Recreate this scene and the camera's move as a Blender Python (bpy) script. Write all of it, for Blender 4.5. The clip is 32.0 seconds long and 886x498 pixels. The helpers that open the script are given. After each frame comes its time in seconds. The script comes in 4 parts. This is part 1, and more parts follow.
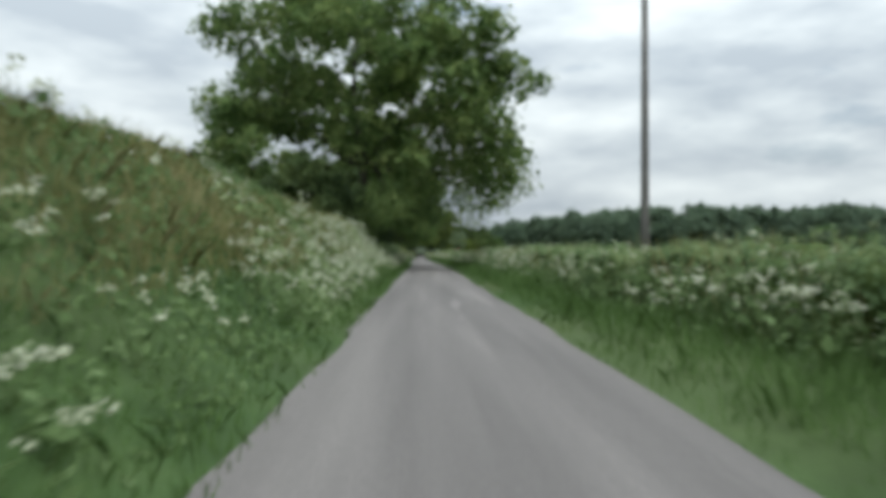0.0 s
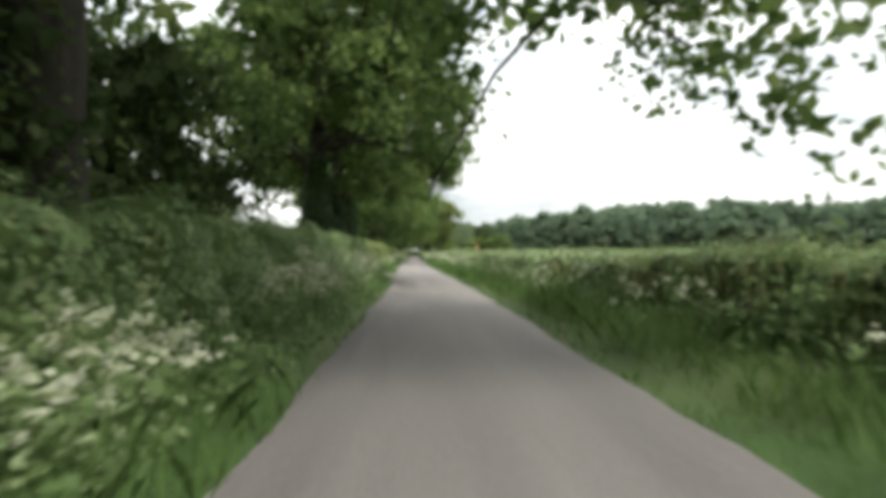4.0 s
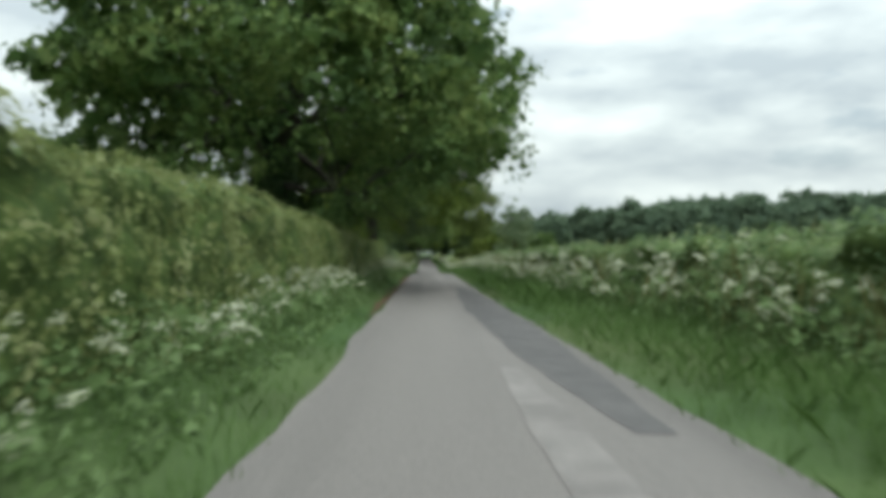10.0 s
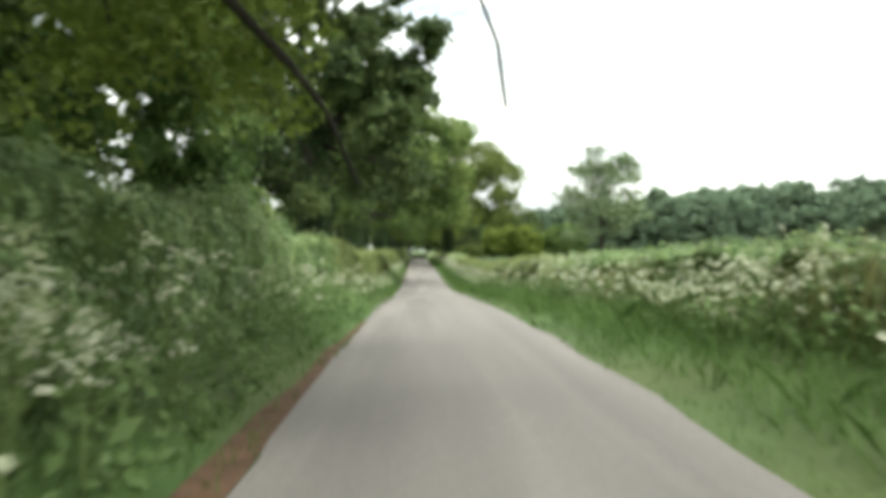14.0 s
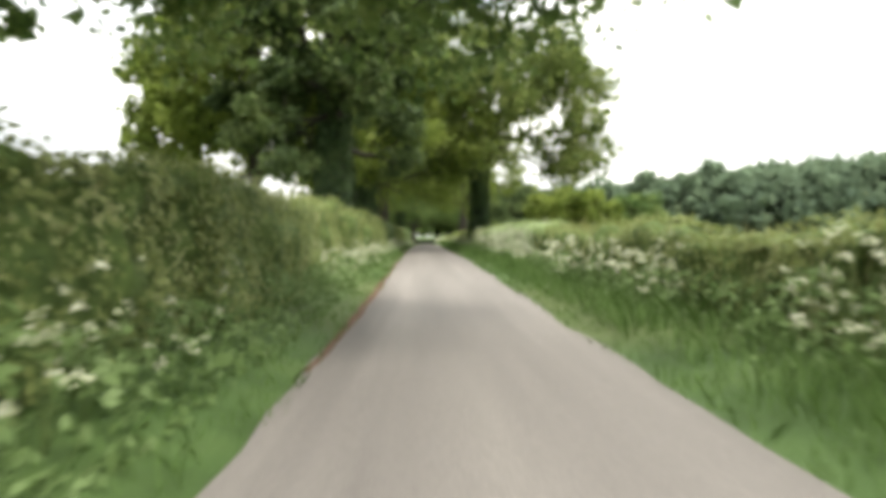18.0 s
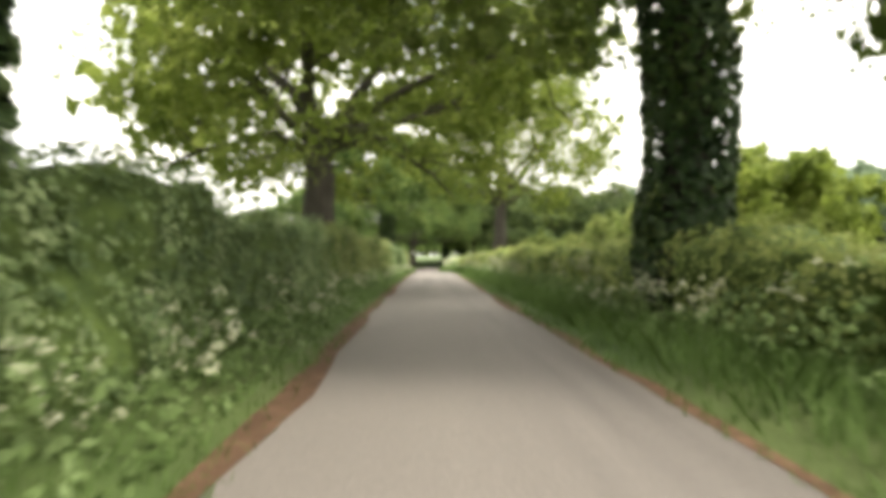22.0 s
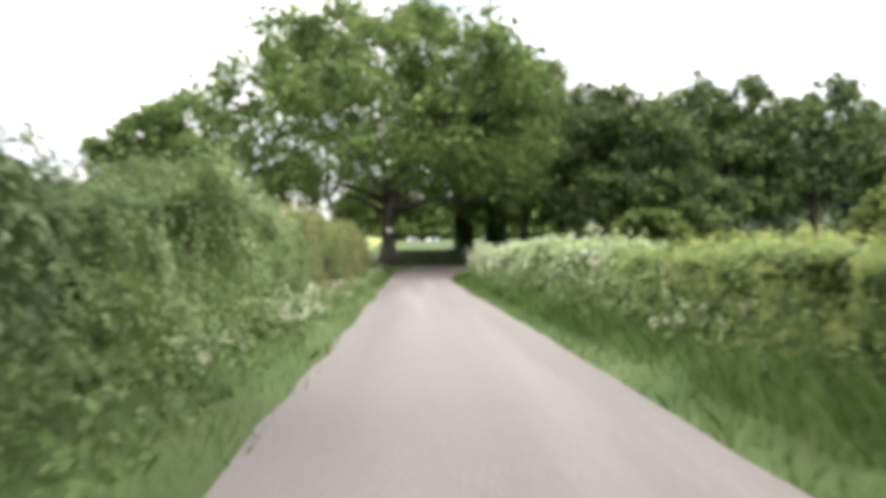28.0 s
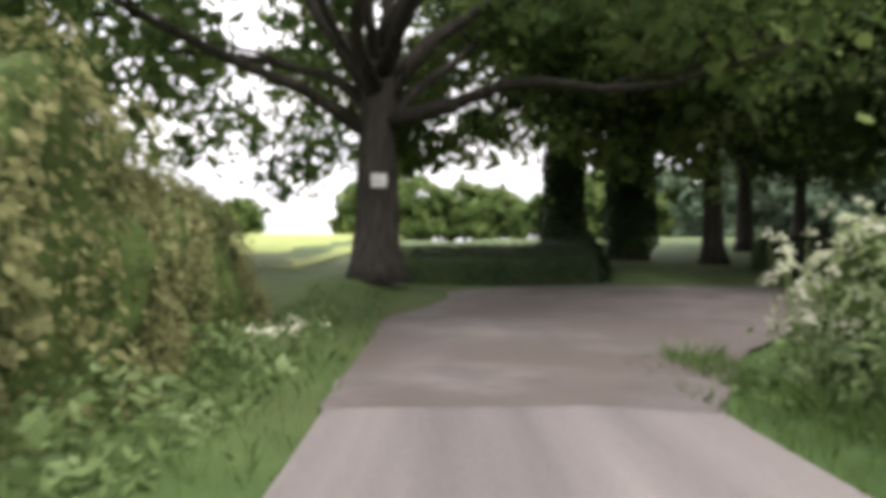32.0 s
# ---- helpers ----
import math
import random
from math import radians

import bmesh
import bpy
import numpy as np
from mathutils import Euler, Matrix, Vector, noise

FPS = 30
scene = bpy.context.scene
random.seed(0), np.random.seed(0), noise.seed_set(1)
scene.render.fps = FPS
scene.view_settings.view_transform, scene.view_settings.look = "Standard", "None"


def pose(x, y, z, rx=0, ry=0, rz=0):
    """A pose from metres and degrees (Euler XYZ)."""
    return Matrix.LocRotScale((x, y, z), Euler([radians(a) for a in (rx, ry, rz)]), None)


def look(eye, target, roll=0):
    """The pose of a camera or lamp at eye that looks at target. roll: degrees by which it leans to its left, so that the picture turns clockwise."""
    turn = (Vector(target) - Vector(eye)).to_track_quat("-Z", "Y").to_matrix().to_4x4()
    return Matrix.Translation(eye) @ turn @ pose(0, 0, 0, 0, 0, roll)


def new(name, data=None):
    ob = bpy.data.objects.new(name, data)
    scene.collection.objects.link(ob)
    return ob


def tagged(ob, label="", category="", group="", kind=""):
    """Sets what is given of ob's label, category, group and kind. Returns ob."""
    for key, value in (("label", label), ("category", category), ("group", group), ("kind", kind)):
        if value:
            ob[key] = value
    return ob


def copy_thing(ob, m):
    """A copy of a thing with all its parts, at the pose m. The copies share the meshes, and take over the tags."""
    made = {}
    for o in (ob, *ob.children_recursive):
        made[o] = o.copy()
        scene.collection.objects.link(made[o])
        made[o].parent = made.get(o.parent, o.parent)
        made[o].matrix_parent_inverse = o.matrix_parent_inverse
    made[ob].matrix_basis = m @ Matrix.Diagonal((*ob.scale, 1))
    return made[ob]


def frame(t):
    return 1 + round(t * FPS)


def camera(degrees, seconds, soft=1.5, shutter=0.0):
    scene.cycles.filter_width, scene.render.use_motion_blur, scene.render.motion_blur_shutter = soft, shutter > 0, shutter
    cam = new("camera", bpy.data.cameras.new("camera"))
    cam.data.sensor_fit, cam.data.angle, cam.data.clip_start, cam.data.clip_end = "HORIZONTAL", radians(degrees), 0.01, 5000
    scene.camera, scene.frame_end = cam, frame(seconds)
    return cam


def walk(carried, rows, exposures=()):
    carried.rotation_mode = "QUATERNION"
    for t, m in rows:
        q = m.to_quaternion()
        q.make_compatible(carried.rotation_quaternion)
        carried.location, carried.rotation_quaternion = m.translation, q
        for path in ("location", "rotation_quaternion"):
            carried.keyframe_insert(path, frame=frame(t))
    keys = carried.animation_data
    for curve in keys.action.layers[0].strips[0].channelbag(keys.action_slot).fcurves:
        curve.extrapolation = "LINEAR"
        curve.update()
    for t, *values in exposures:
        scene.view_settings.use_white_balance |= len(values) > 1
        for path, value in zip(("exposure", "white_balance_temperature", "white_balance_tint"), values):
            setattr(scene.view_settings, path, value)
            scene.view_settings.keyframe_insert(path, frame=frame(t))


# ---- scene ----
# ---- the camera and its walk ----
# seconds, x, y, z, yaw, pitch
PATH = [
    (0.0, 0.00, 0.00, 1.30, -1.92, 0.26),
    (0.5, -0.00, 5.83, 1.30, -1.92, 0.32),
    (1.0, -0.01, 11.65, 1.30, -1.83, 0.42),
    (1.5, -0.01, 17.45, 1.31, -1.84, 0.50),
    (2.0, 0.00, 23.21, 1.32, -2.00, 0.59),
    (2.5, 0.02, 28.97, 1.35, -2.29, 0.72),
    (3.0, 0.06, 34.73, 1.36, -2.41, 0.68),
    (3.5, 0.11, 40.50, 1.36, -2.63, 0.42),
    (4.0, 0.16, 46.28, 1.34, -2.44, 0.23),
    (4.5, 0.21, 52.07, 1.30, -2.41, 0.15),
    (5.0, 0.26, 57.85, 1.26, -2.35, 0.19),
    (5.5, 0.30, 63.63, 1.23, -2.45, 0.35),
    (6.0, 0.32, 69.41, 1.21, -2.25, 0.41),
    (6.5, 0.31, 75.18, 1.20, -1.99, 0.25),
    (7.0, 0.28, 80.95, 1.18, -1.52, 0.09),
    (7.5, 0.20, 86.75, 1.16, -1.08, 0.23),
    (8.0, 0.11, 92.57, 1.14, -0.73, 0.29),
    (8.5, 0.01, 98.39, 1.11, -0.89, 0.09),
    (9.0, -0.08, 104.17, 1.10, -1.29, 0.43),
    (9.5, -0.15, 109.91, 1.09, -1.60, 0.68),
    (10.0, -0.20, 115.62, 1.08, -1.59, 0.61),
    (10.5, -0.24, 121.34, 1.06, -1.49, 0.50),
    (11.0, -0.26, 127.07, 1.04, -1.61, 0.37),
    (11.5, -0.26, 132.80, 1.02, -1.99, 0.52),
    (12.0, -0.24, 138.54, 1.00, -2.24, 0.61),
    (12.5, -0.21, 144.27, 1.00, -2.26, 0.46),
    (13.0, -0.18, 149.98, 1.01, -2.20, 0.36),
    (13.5, -0.14, 155.68, 1.02, -2.12, 0.46),
    (14.0, -0.11, 161.38, 1.03, -2.17, 0.46),
    (14.5, -0.08, 167.07, 1.02, -2.15, 0.22),
    (15.0, -0.05, 172.77, 0.97, -2.18, -0.06),
    (15.5, -0.03, 178.49, 0.89, -2.10, -0.54),
    (16.0, -0.01, 184.24, 0.75, -1.99, -1.06),
    (16.5, -0.01, 190.01, 0.57, -1.79, -1.73),
    (17.0, -0.03, 195.82, 0.37, -1.62, -1.63),
    (17.5, -0.05, 201.67, 0.19, -1.56, -1.50),
    (18.0, -0.06, 207.56, 0.08, -1.68, -0.40),
    (18.5, -0.07, 213.46, 0.06, -1.87, 0.99),
    (19.0, -0.06, 219.33, 0.13, -2.02, 1.44),
    (19.5, -0.04, 225.13, 0.24, -2.21, 1.78),
    (20.0, -0.02, 230.83, 0.37, -2.30, 2.20),
    (20.5, 0.00, 236.43, 0.49, -2.31, 2.11),
    (21.0, 0.01, 241.93, 0.59, -2.28, 1.55),
    (21.5, 0.00, 247.34, 0.65, -1.88, 1.21),
    (22.0, -0.03, 252.68, 0.71, -1.45, 1.13),
    (22.5, -0.08, 258.00, 0.76, -1.24, 1.36),
    (23.0, -0.13, 263.36, 0.82, -1.35, 1.22),
    (23.5, -0.17, 268.81, 0.88, -1.60, 1.31),
    (24.0, -0.18, 274.37, 0.95, -1.93, 1.38),
    (24.5, -0.16, 280.09, 1.01, -2.30, 1.20),
    (25.0, -0.11, 285.98, 1.07, -2.55, 1.05),
    (25.5, -0.04, 292.01, 1.12, -2.66, 0.97),
    (26.0, 0.04, 298.13, 1.16, -2.62, 0.91),
    (26.5, 0.11, 304.24, 1.19, -2.27, 1.05),
    (27.0, 0.16, 310.23, 1.21, -2.12, 0.79),
    (27.5, 0.18, 316.00, 1.20, -1.92, 0.29),
    (28.0, 0.18, 321.45, 1.16, -1.82, 0.03),
    (28.5, 0.16, 326.60, 1.11, -1.59, 0.07),
    (29.0, 0.12, 331.45, 1.05, -1.38, 0.06),
    (29.5, 0.06, 336.02, 0.99, -1.04, 0.14),
    (30.0, -0.03, 340.31, 0.94, -0.63, 0.18),
    (30.5, -0.13, 344.31, 0.89, -0.32, 0.23),
    (31.0, -0.25, 348.01, 0.86, -0.08, 0.40),
    (31.5, -0.37, 351.43, 0.83, 0.18, 0.46),
    (32.0, -0.49, 354.60, 0.82, 0.12, 0.45),
]
cam = camera(64.0, 32.0, soft=6.0, shutter=0.25)
walk(cam, [(t, pose(x, y, z, 90 + pitch, 0, yaw)) for t, x, y, z, yaw, pitch in PATH],
     exposures=[(0, 0.1, 5950, 2), (2.5, 0.6, 6100, -2), (3.5, 0.95, 6400, 2), (5.5, 1.0, 6800, 5), (6.3, 1.0, 6800, 5), (7.2, 0.4, 6300, -4), (10.0, 0.25, 6050, -3),
                (11.2, 1.1, 6600, 4), (12.0, 1.3, 6850, 4), (14.5, 1.25, 6600, -2), (17.0, 1.2, 6650, 2), (18.0, 1.45, 6900, 4), (19.0, 1.15, 7150, 6), (20.0, 1.35, 7300, 6), (21.0, 1.75, 7400, 6), (22.2, 1.95, 7400, 6), (23.2, 2.4, 7300, 5), (24.5, 2.3, 7300, 2),
                (26.9, 2.0, 7050, 10), (28.3, 1.35, 6500, 12), (29.3, 1.2, 6270, 13), (30.5, 1.25, 6330, 15), (32.0, 1.3, 6550, 17)])
EYE = 1.3

# ---- sky, sun ----
world = bpy.data.worlds.new("sky")
scene.world = world
world.use_nodes = True
wn, wl = world.node_tree.nodes, world.node_tree.links
wn.clear()
w_out = wn.new("ShaderNodeOutputWorld")
w_bg = wn.new("ShaderNodeBackground")
w_sky = wn.new("ShaderNodeTexSky")
w_sky.sky_type, w_sky.sun_disc = "NISHITA", False
w_sky.sun_elevation, w_sky.sun_rotation = radians(53), radians(135)
w_sky.dust_density = 2.0
w_co = wn.new("ShaderNodeTexCoord")
w_map = wn.new("ShaderNodeMapping")
w_map.inputs["Scale"].default_value = (1.6, 1.6, 5.0)
w_noise = wn.new("ShaderNodeTexNoise")
w_noise.inputs["Scale"].default_value = 1.7
w_noise.inputs["Detail"].default_value = 7.0
w_noise.inputs["Roughness"].default_value = 0.55
w_ramp = wn.new("ShaderNodeValToRGB")
w_ramp.color_ramp.elements[0].position, w_ramp.color_ramp.elements[0].color = 0.26, (0, 0, 0, 1)
w_ramp.color_ramp.elements[1].position, w_ramp.color_ramp.elements[1].color = 0.40, (1, 1, 1, 1)
w_noise2 = wn.new("ShaderNodeTexNoise")
w_noise2.inputs["Scale"].default_value = 2.6
w_noise2.inputs["Detail"].default_value = 5.0
w_ramp2 = wn.new("ShaderNodeValToRGB")
w_ramp2.color_ramp.elements[0].position, w_ramp2.color_ramp.elements[0].color = 0.36, (6.3, 6.5, 6.9, 1)
w_ramp2.color_ramp.elements[1].position, w_ramp2.color_ramp.elements[1].color = 0.66, (11.5, 11.3, 11.0, 1)
w_mix = wn.new("ShaderNodeMix")
w_mix.data_type = "RGBA"
wl.new(w_co.outputs["Generated"], w_map.inputs["Vector"])
wl.new(w_map.outputs["Vector"], w_noise.inputs["Vector"])
wl.new(w_map.outputs["Vector"], w_noise2.inputs["Vector"])
wl.new(w_noise.outputs["Fac"], w_ramp.inputs["Fac"])
wl.new(w_noise2.outputs["Fac"], w_ramp2.inputs["Fac"])
wl.new(w_ramp.outputs["Color"], w_mix.inputs["Factor"])
wl.new(w_sky.outputs["Color"], w_mix.inputs["A"])
wl.new(w_ramp2.outputs["Color"], w_mix.inputs["B"])
wl.new(w_mix.outputs["Result"], w_bg.inputs["Color"])
wl.new(w_bg.outputs["Background"], w_out.inputs["Surface"])
w_xyz = wn.new("ShaderNodeSeparateXYZ")
w_up = wn.new("ShaderNodeMath")
w_up.operation, w_up.use_clamp = "MAXIMUM", False
w_up.inputs[1].default_value = 0.0
w_lift = wn.new("ShaderNodeMath")
w_lift.operation = "MULTIPLY_ADD"
w_lift.inputs[1].default_value, w_lift.inputs[2].default_value = 0.125, 0.062
wl.new(w_co.outputs["Generated"], w_xyz.inputs["Vector"])
wl.new(w_xyz.outputs["Z"], w_up.inputs[0])
wl.new(w_up.outputs[0], w_lift.inputs[0])
wl.new(w_lift.outputs[0], w_bg.inputs["Strength"])

sun = new("sun", bpy.data.lights.new("sun", "SUN"))
sun.data.energy, sun.data.angle, sun.data.color = 1.5, radians(15), (1.0, 0.96, 0.88)
sun.matrix_world = look((0, 0, 0), (-0.42, 0.42, -0.80))


# ---- materials ----
def material(name):
    m = bpy.data.materials.new(name)
    m.use_nodes = True
    m.node_tree.nodes.clear()
    return m, m.node_tree.nodes, m.node_tree.links


def ramp_node(nodes, stops):
    r = nodes.new("ShaderNodeValToRGB")
    els = r.color_ramp.elements
    while len(els) < len(stops):
        els.new(0.5)
    for e, (p, c) in zip(els, stops):
        e.position, e.color = p, (*c, 1)
    return r


def surface(name, stops, scale=3.0, rough=0.9, bump=0.3, fine=40.0, detail=6.0, stretch=(1, 1, 1), blotch=None):
    """Rough surface: a colour ramp over noise, fine grain as bump, broad blotches."""
    m, n, l = material(name)
    out = n.new("ShaderNodeOutputMaterial")
    p = n.new("ShaderNodeBsdfPrincipled")
    co = n.new("ShaderNodeTexCoord")
    mp = n.new("ShaderNodeMapping")
    mp.inputs["Scale"].default_value = stretch
    a = n.new("ShaderNodeTexNoise")
    a.inputs["Scale"].default_value, a.inputs["Detail"].default_value = scale, detail
    b = n.new("ShaderNodeTexNoise")
    b.inputs["Scale"].default_value, b.inputs["Detail"].default_value = fine, 3.0
    r = ramp_node(n, stops)
    l.new(co.outputs["Object"], mp.inputs["Vector"])
    for t in (a, b):
        l.new(mp.outputs["Vector"], t.inputs["Vector"])
    l.new(a.outputs["Fac"], r.inputs["Fac"])
    colour = r.outputs["Color"]
    if blotch:
        c = n.new("ShaderNodeTexNoise")
        c.inputs["Scale"].default_value, c.inputs["Detail"].default_value = blotch[0], 2.0
        l.new(mp.outputs["Vector"], c.inputs["Vector"])
        rr = ramp_node(n, [(0.42, (0, 0, 0)), (0.62, (1, 1, 1))])
        l.new(c.outputs["Fac"], rr.inputs["Fac"])
        x = n.new("ShaderNodeMix")
        x.data_type = "RGBA"
        l.new(rr.outputs["Color"], x.inputs["Factor"])
        l.new(colour, x.inputs["A"])
        x.inputs["B"].default_value = (*blotch[1], 1)
        colour = x.outputs["Result"]
    g = n.new("ShaderNodeMix")
    g.data_type, g.blend_type = "RGBA", "OVERLAY"
    g.inputs["Factor"].default_value = 0.35
    l.new(colour, g.inputs["A"])
    l.new(b.outputs["Fac"], g.inputs["B"])
    l.new(g.outputs["Result"], p.inputs["Base Color"])
    p.inputs["Roughness"].default_value = rough
    p.inputs["Specular IOR Level"].default_value = 0.25
    if bump:
        k = n.new("ShaderNodeBump")
        k.inputs["Strength"].default_value, k.inputs["Distance"].default_value = bump, 0.03
        l.new(b.outputs["Fac"], k.inputs["Height"])
        l.new(k.outputs["Normal"], p.inputs["Normal"])
    l.new(p.outputs["BSDF"], out.inputs["Surface"])
    return m


def leafy(name, dark, mid, light, thin=0.35, rough=0.6, patch=0.5, speck=0.36):
    """Leaves: the colour varies leaf by leaf and in broad patches; light passes through."""
    m, n, l = material(name)
    out = n.new("ShaderNodeOutputMaterial")
    p = n.new("ShaderNodeBsdfPrincipled")
    tr = n.new("ShaderNodeBsdfTranslucent")
    mix = n.new("ShaderNodeMixShader")
    geo = n.new("ShaderNodeNewGeometry")
    co = n.new("ShaderNodeTexCoord")
    noi = n.new("ShaderNodeTexNoise")
    noi.inputs["Scale"].default_value, noi.inputs["Detail"].default_value = patch, 3.0
    l.new(co.outputs["Object"], noi.inputs["Vector"])
    add = n.new("ShaderNodeMath")
    add.operation = "MULTIPLY_ADD"
    l.new(geo.outputs["Random Per Island"], add.inputs[0])
    add.inputs[1].default_value = speck
    l.new(noi.outputs["Fac"], add.inputs[2])
    r = ramp_node(n, [(0.36 + 0.06 * speck, dark), (0.50 + 0.5 * speck, mid), (0.64 + speck, light)])
    l.new(add.outputs[0], r.inputs["Fac"])
    l.new(r.outputs["Color"], p.inputs["Base Color"])
    l.new(r.outputs["Color"], tr.inputs["Color"])
    p.inputs["Roughness"].default_value = rough
    p.inputs["Specular IOR Level"].default_value = 0.14 if rough < 0.9 else 0.05
    mix.inputs["Fac"].default_value = thin
    l.new(p.outputs["BSDF"], mix.inputs[1])
    l.new(tr.outputs["BSDF"], mix.inputs[2])
    l.new(mix.outputs[0], out.inputs["Surface"])
    return m


OAK = leafy("oak_leaves", (0.042, 0.076, 0.026), (0.106, 0.166, 0.051), (0.227, 0.283, 0.091), thin=0.42, patch=0.45, speck=0.28)
SPRING = leafy("young_oak_leaves", (0.051, 0.081, 0.021), (0.128, 0.166, 0.046), (0.230, 0.264, 0.092), thin=0.45, patch=0.45, speck=0.28)
LIME = leafy("lime_oak_leaves", (0.062, 0.090, 0.018), (0.152, 0.200, 0.040), (0.265, 0.310, 0.085), thin=0.5, patch=0.45, speck=0.28)
GREEN = leafy("mid_green_leaves", (0.052, 0.090, 0.030), (0.130, 0.190, 0.060), (0.255, 0.305, 0.105), thin=0.45, patch=0.45, speck=0.28)
DEEP = leafy("deep_leaves", (0.028, 0.047, 0.021), (0.070, 0.103, 0.037), (0.145, 0.183, 0.068), patch=0.45, speck=0.28)
# Ivy and holly leaves; on the hedges at the bend they paint in shade.
IVY_AND_SHADE = leafy("ivy_and_shaded_leaves", (0.015, 0.031, 0.013), (0.039, 0.068, 0.026), (0.094, 0.127, 0.047), thin=0.15, rough=0.45)
# Paler and bluer than near leaves: the distance haze is put into the colour.
FAR_HAZE = leafy("hazy_far_leaves", (0.105, 0.150, 0.110), (0.150, 0.205, 0.135), (0.200, 0.255, 0.165), thin=0.4, rough=0.95, patch=0.05)
PALE = leafy("pale_leaves", (0.12, 0.17, 0.10), (0.19, 0.24, 0.13), (0.27, 0.32, 0.18), patch=0.2)
RUSSET = leafy("russet_leaves", (0.06, 0.045, 0.018), (0.12, 0.10, 0.035), (0.19, 0.17, 0.06), patch=0.3)
HAW = leafy("hawthorn_leaves", (0.080, 0.131, 0.055), (0.188, 0.268, 0.116), (0.363, 0.407, 0.217), thin=0.4, patch=1.8, speck=0.15)
# Yellow-green hawthorn; its lighter tone also stands in for sunlight on the hedges.
HAW_SUN = leafy("sunlit_yellow_hawthorn_leaves", (0.112, 0.145, 0.050), (0.200, 0.236, 0.084), (0.315, 0.335, 0.170), thin=0.42, patch=1.8, speck=0.15)
HAW_STRAW = leafy("straw_hawthorn_leaves", (0.108, 0.124, 0.050), (0.195, 0.204, 0.088), (0.265, 0.262, 0.130), thin=0.42, patch=1.8, speck=0.12)
HAW_PALE = leafy("pale_hawthorn_leaves", (0.15, 0.20, 0.060), (0.27, 0.325, 0.105), (0.39, 0.42, 0.18), thin=0.45, patch=1.8, speck=0.15)
# Hedge leaves below the trees, with the trees' shade put into the colour.
HAW_SHADE = leafy("shaded_hedge_leaves", (0.073, 0.115, 0.058), (0.175, 0.241, 0.108), (0.310, 0.375, 0.210), thin=0.38, patch=1.8, speck=0.15)
WEED = leafy("weed_leaves", (0.071, 0.115, 0.039), (0.141, 0.207, 0.077), (0.238, 0.318, 0.152), thin=0.42, patch=0.9)
BLADE = leafy("grass_blades", (0.066, 0.112, 0.030), (0.105, 0.175, 0.050), (0.160, 0.240, 0.088), thin=0.4, patch=0.5)
STRAW = leafy("seeding_grass", (0.125, 0.134, 0.043), (0.230, 0.226, 0.089), (0.365, 0.326, 0.175), thin=0.4, patch=0.5)
UMBEL = leafy("white_umbels", (0.29, 0.32, 0.20), (0.44, 0.46, 0.33), (0.60, 0.60, 0.49), thin=0.3, rough=0.8, patch=2.0)
PARSLEY = leafy("pale_parsley_leaves", (0.169, 0.235, 0.099), (0.310, 0.388, 0.182), (0.508, 0.582, 0.363), thin=0.4, patch=0.9)
STEM = leafy("green_stems", (0.06, 0.09, 0.03), (0.10, 0.14, 0.05), (0.15, 0.19, 0.07), thin=0.1)
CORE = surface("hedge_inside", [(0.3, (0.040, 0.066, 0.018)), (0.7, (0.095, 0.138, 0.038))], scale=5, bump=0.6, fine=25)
# Inside of the holly, and of the hedges with shade put into their colour.
DARK = surface("holly_and_shaded_hedge_inside", [(0.3, (0.012, 0.020, 0.009)), (0.7, (0.026, 0.038, 0.016))], scale=5, bump=0.6, fine=25)
BARK = surface("bark", [(0.3, (0.024, 0.021, 0.017)), (0.7, (0.062, 0.055, 0.046))], scale=3, bump=1.0, fine=14, stretch=(3, 3, 0.6))
TURF = surface("turf", [(0.3, (0.030, 0.055, 0.014)), (0.52, (0.048, 0.086, 0.024)), (0.75, (0.070, 0.108, 0.034))], scale=0.9, bump=0.5, fine=22,
               blotch=(0.11, (0.078, 0.100, 0.036)))
MEADOW = surface("mown_meadow", [(0.3, (0.16, 0.20, 0.055)), (0.55, (0.22, 0.26, 0.075)), (0.75, (0.29, 0.31, 0.11))], scale=0.5, bump=0.4, fine=18)
ASPHALT = surface("asphalt", [(0.3, (0.115, 0.105, 0.101)), (0.55, (0.166, 0.151, 0.145)), (0.75, (0.226, 0.206, 0.196))], scale=0.8, rough=0.82,
                  bump=0.35, fine=90, stretch=(1.7, 0.09, 1), blotch=(0.16, (0.184, 0.167, 0.159)))
# Darker asphalt for the side road: the trees' shade is put into its colour.
ASPHALT_SHADE = surface("shade_toned_asphalt", [(0.3, (0.088, 0.078, 0.073)), (0.55, (0.128, 0.114, 0.107)), (0.75, (0.178, 0.160, 0.149))], scale=1.3, rough=0.7, bump=0.35, fine=70,
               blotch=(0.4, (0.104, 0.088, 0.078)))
WORN = surface("worn_asphalt", [(0.35, (0.165, 0.150, 0.145)), (0.7, (0.235, 0.215, 0.207))], scale=2.5, rough=0.85, bump=0.3, fine=80)
TAR = surface("dark_asphalt", [(0.35, (0.078, 0.073, 0.074)), (0.7, (0.115, 0.107, 0.107))], scale=2.0, rough=0.75, bump=0.3, fine=80)
SOIL = surface("red_soil", [(0.3, (0.068, 0.038, 0.024)), (0.7, (0.136, 0.080, 0.051))], scale=4, rough=0.95, bump=0.6, fine=30)
TIMBER = surface("weathered_timber", [(0.3, (0.085, 0.08, 0.075)), (0.7, (0.17, 0.16, 0.15))], scale=6, bump=0.5, fine=60, stretch=(3, 3, 0.3))
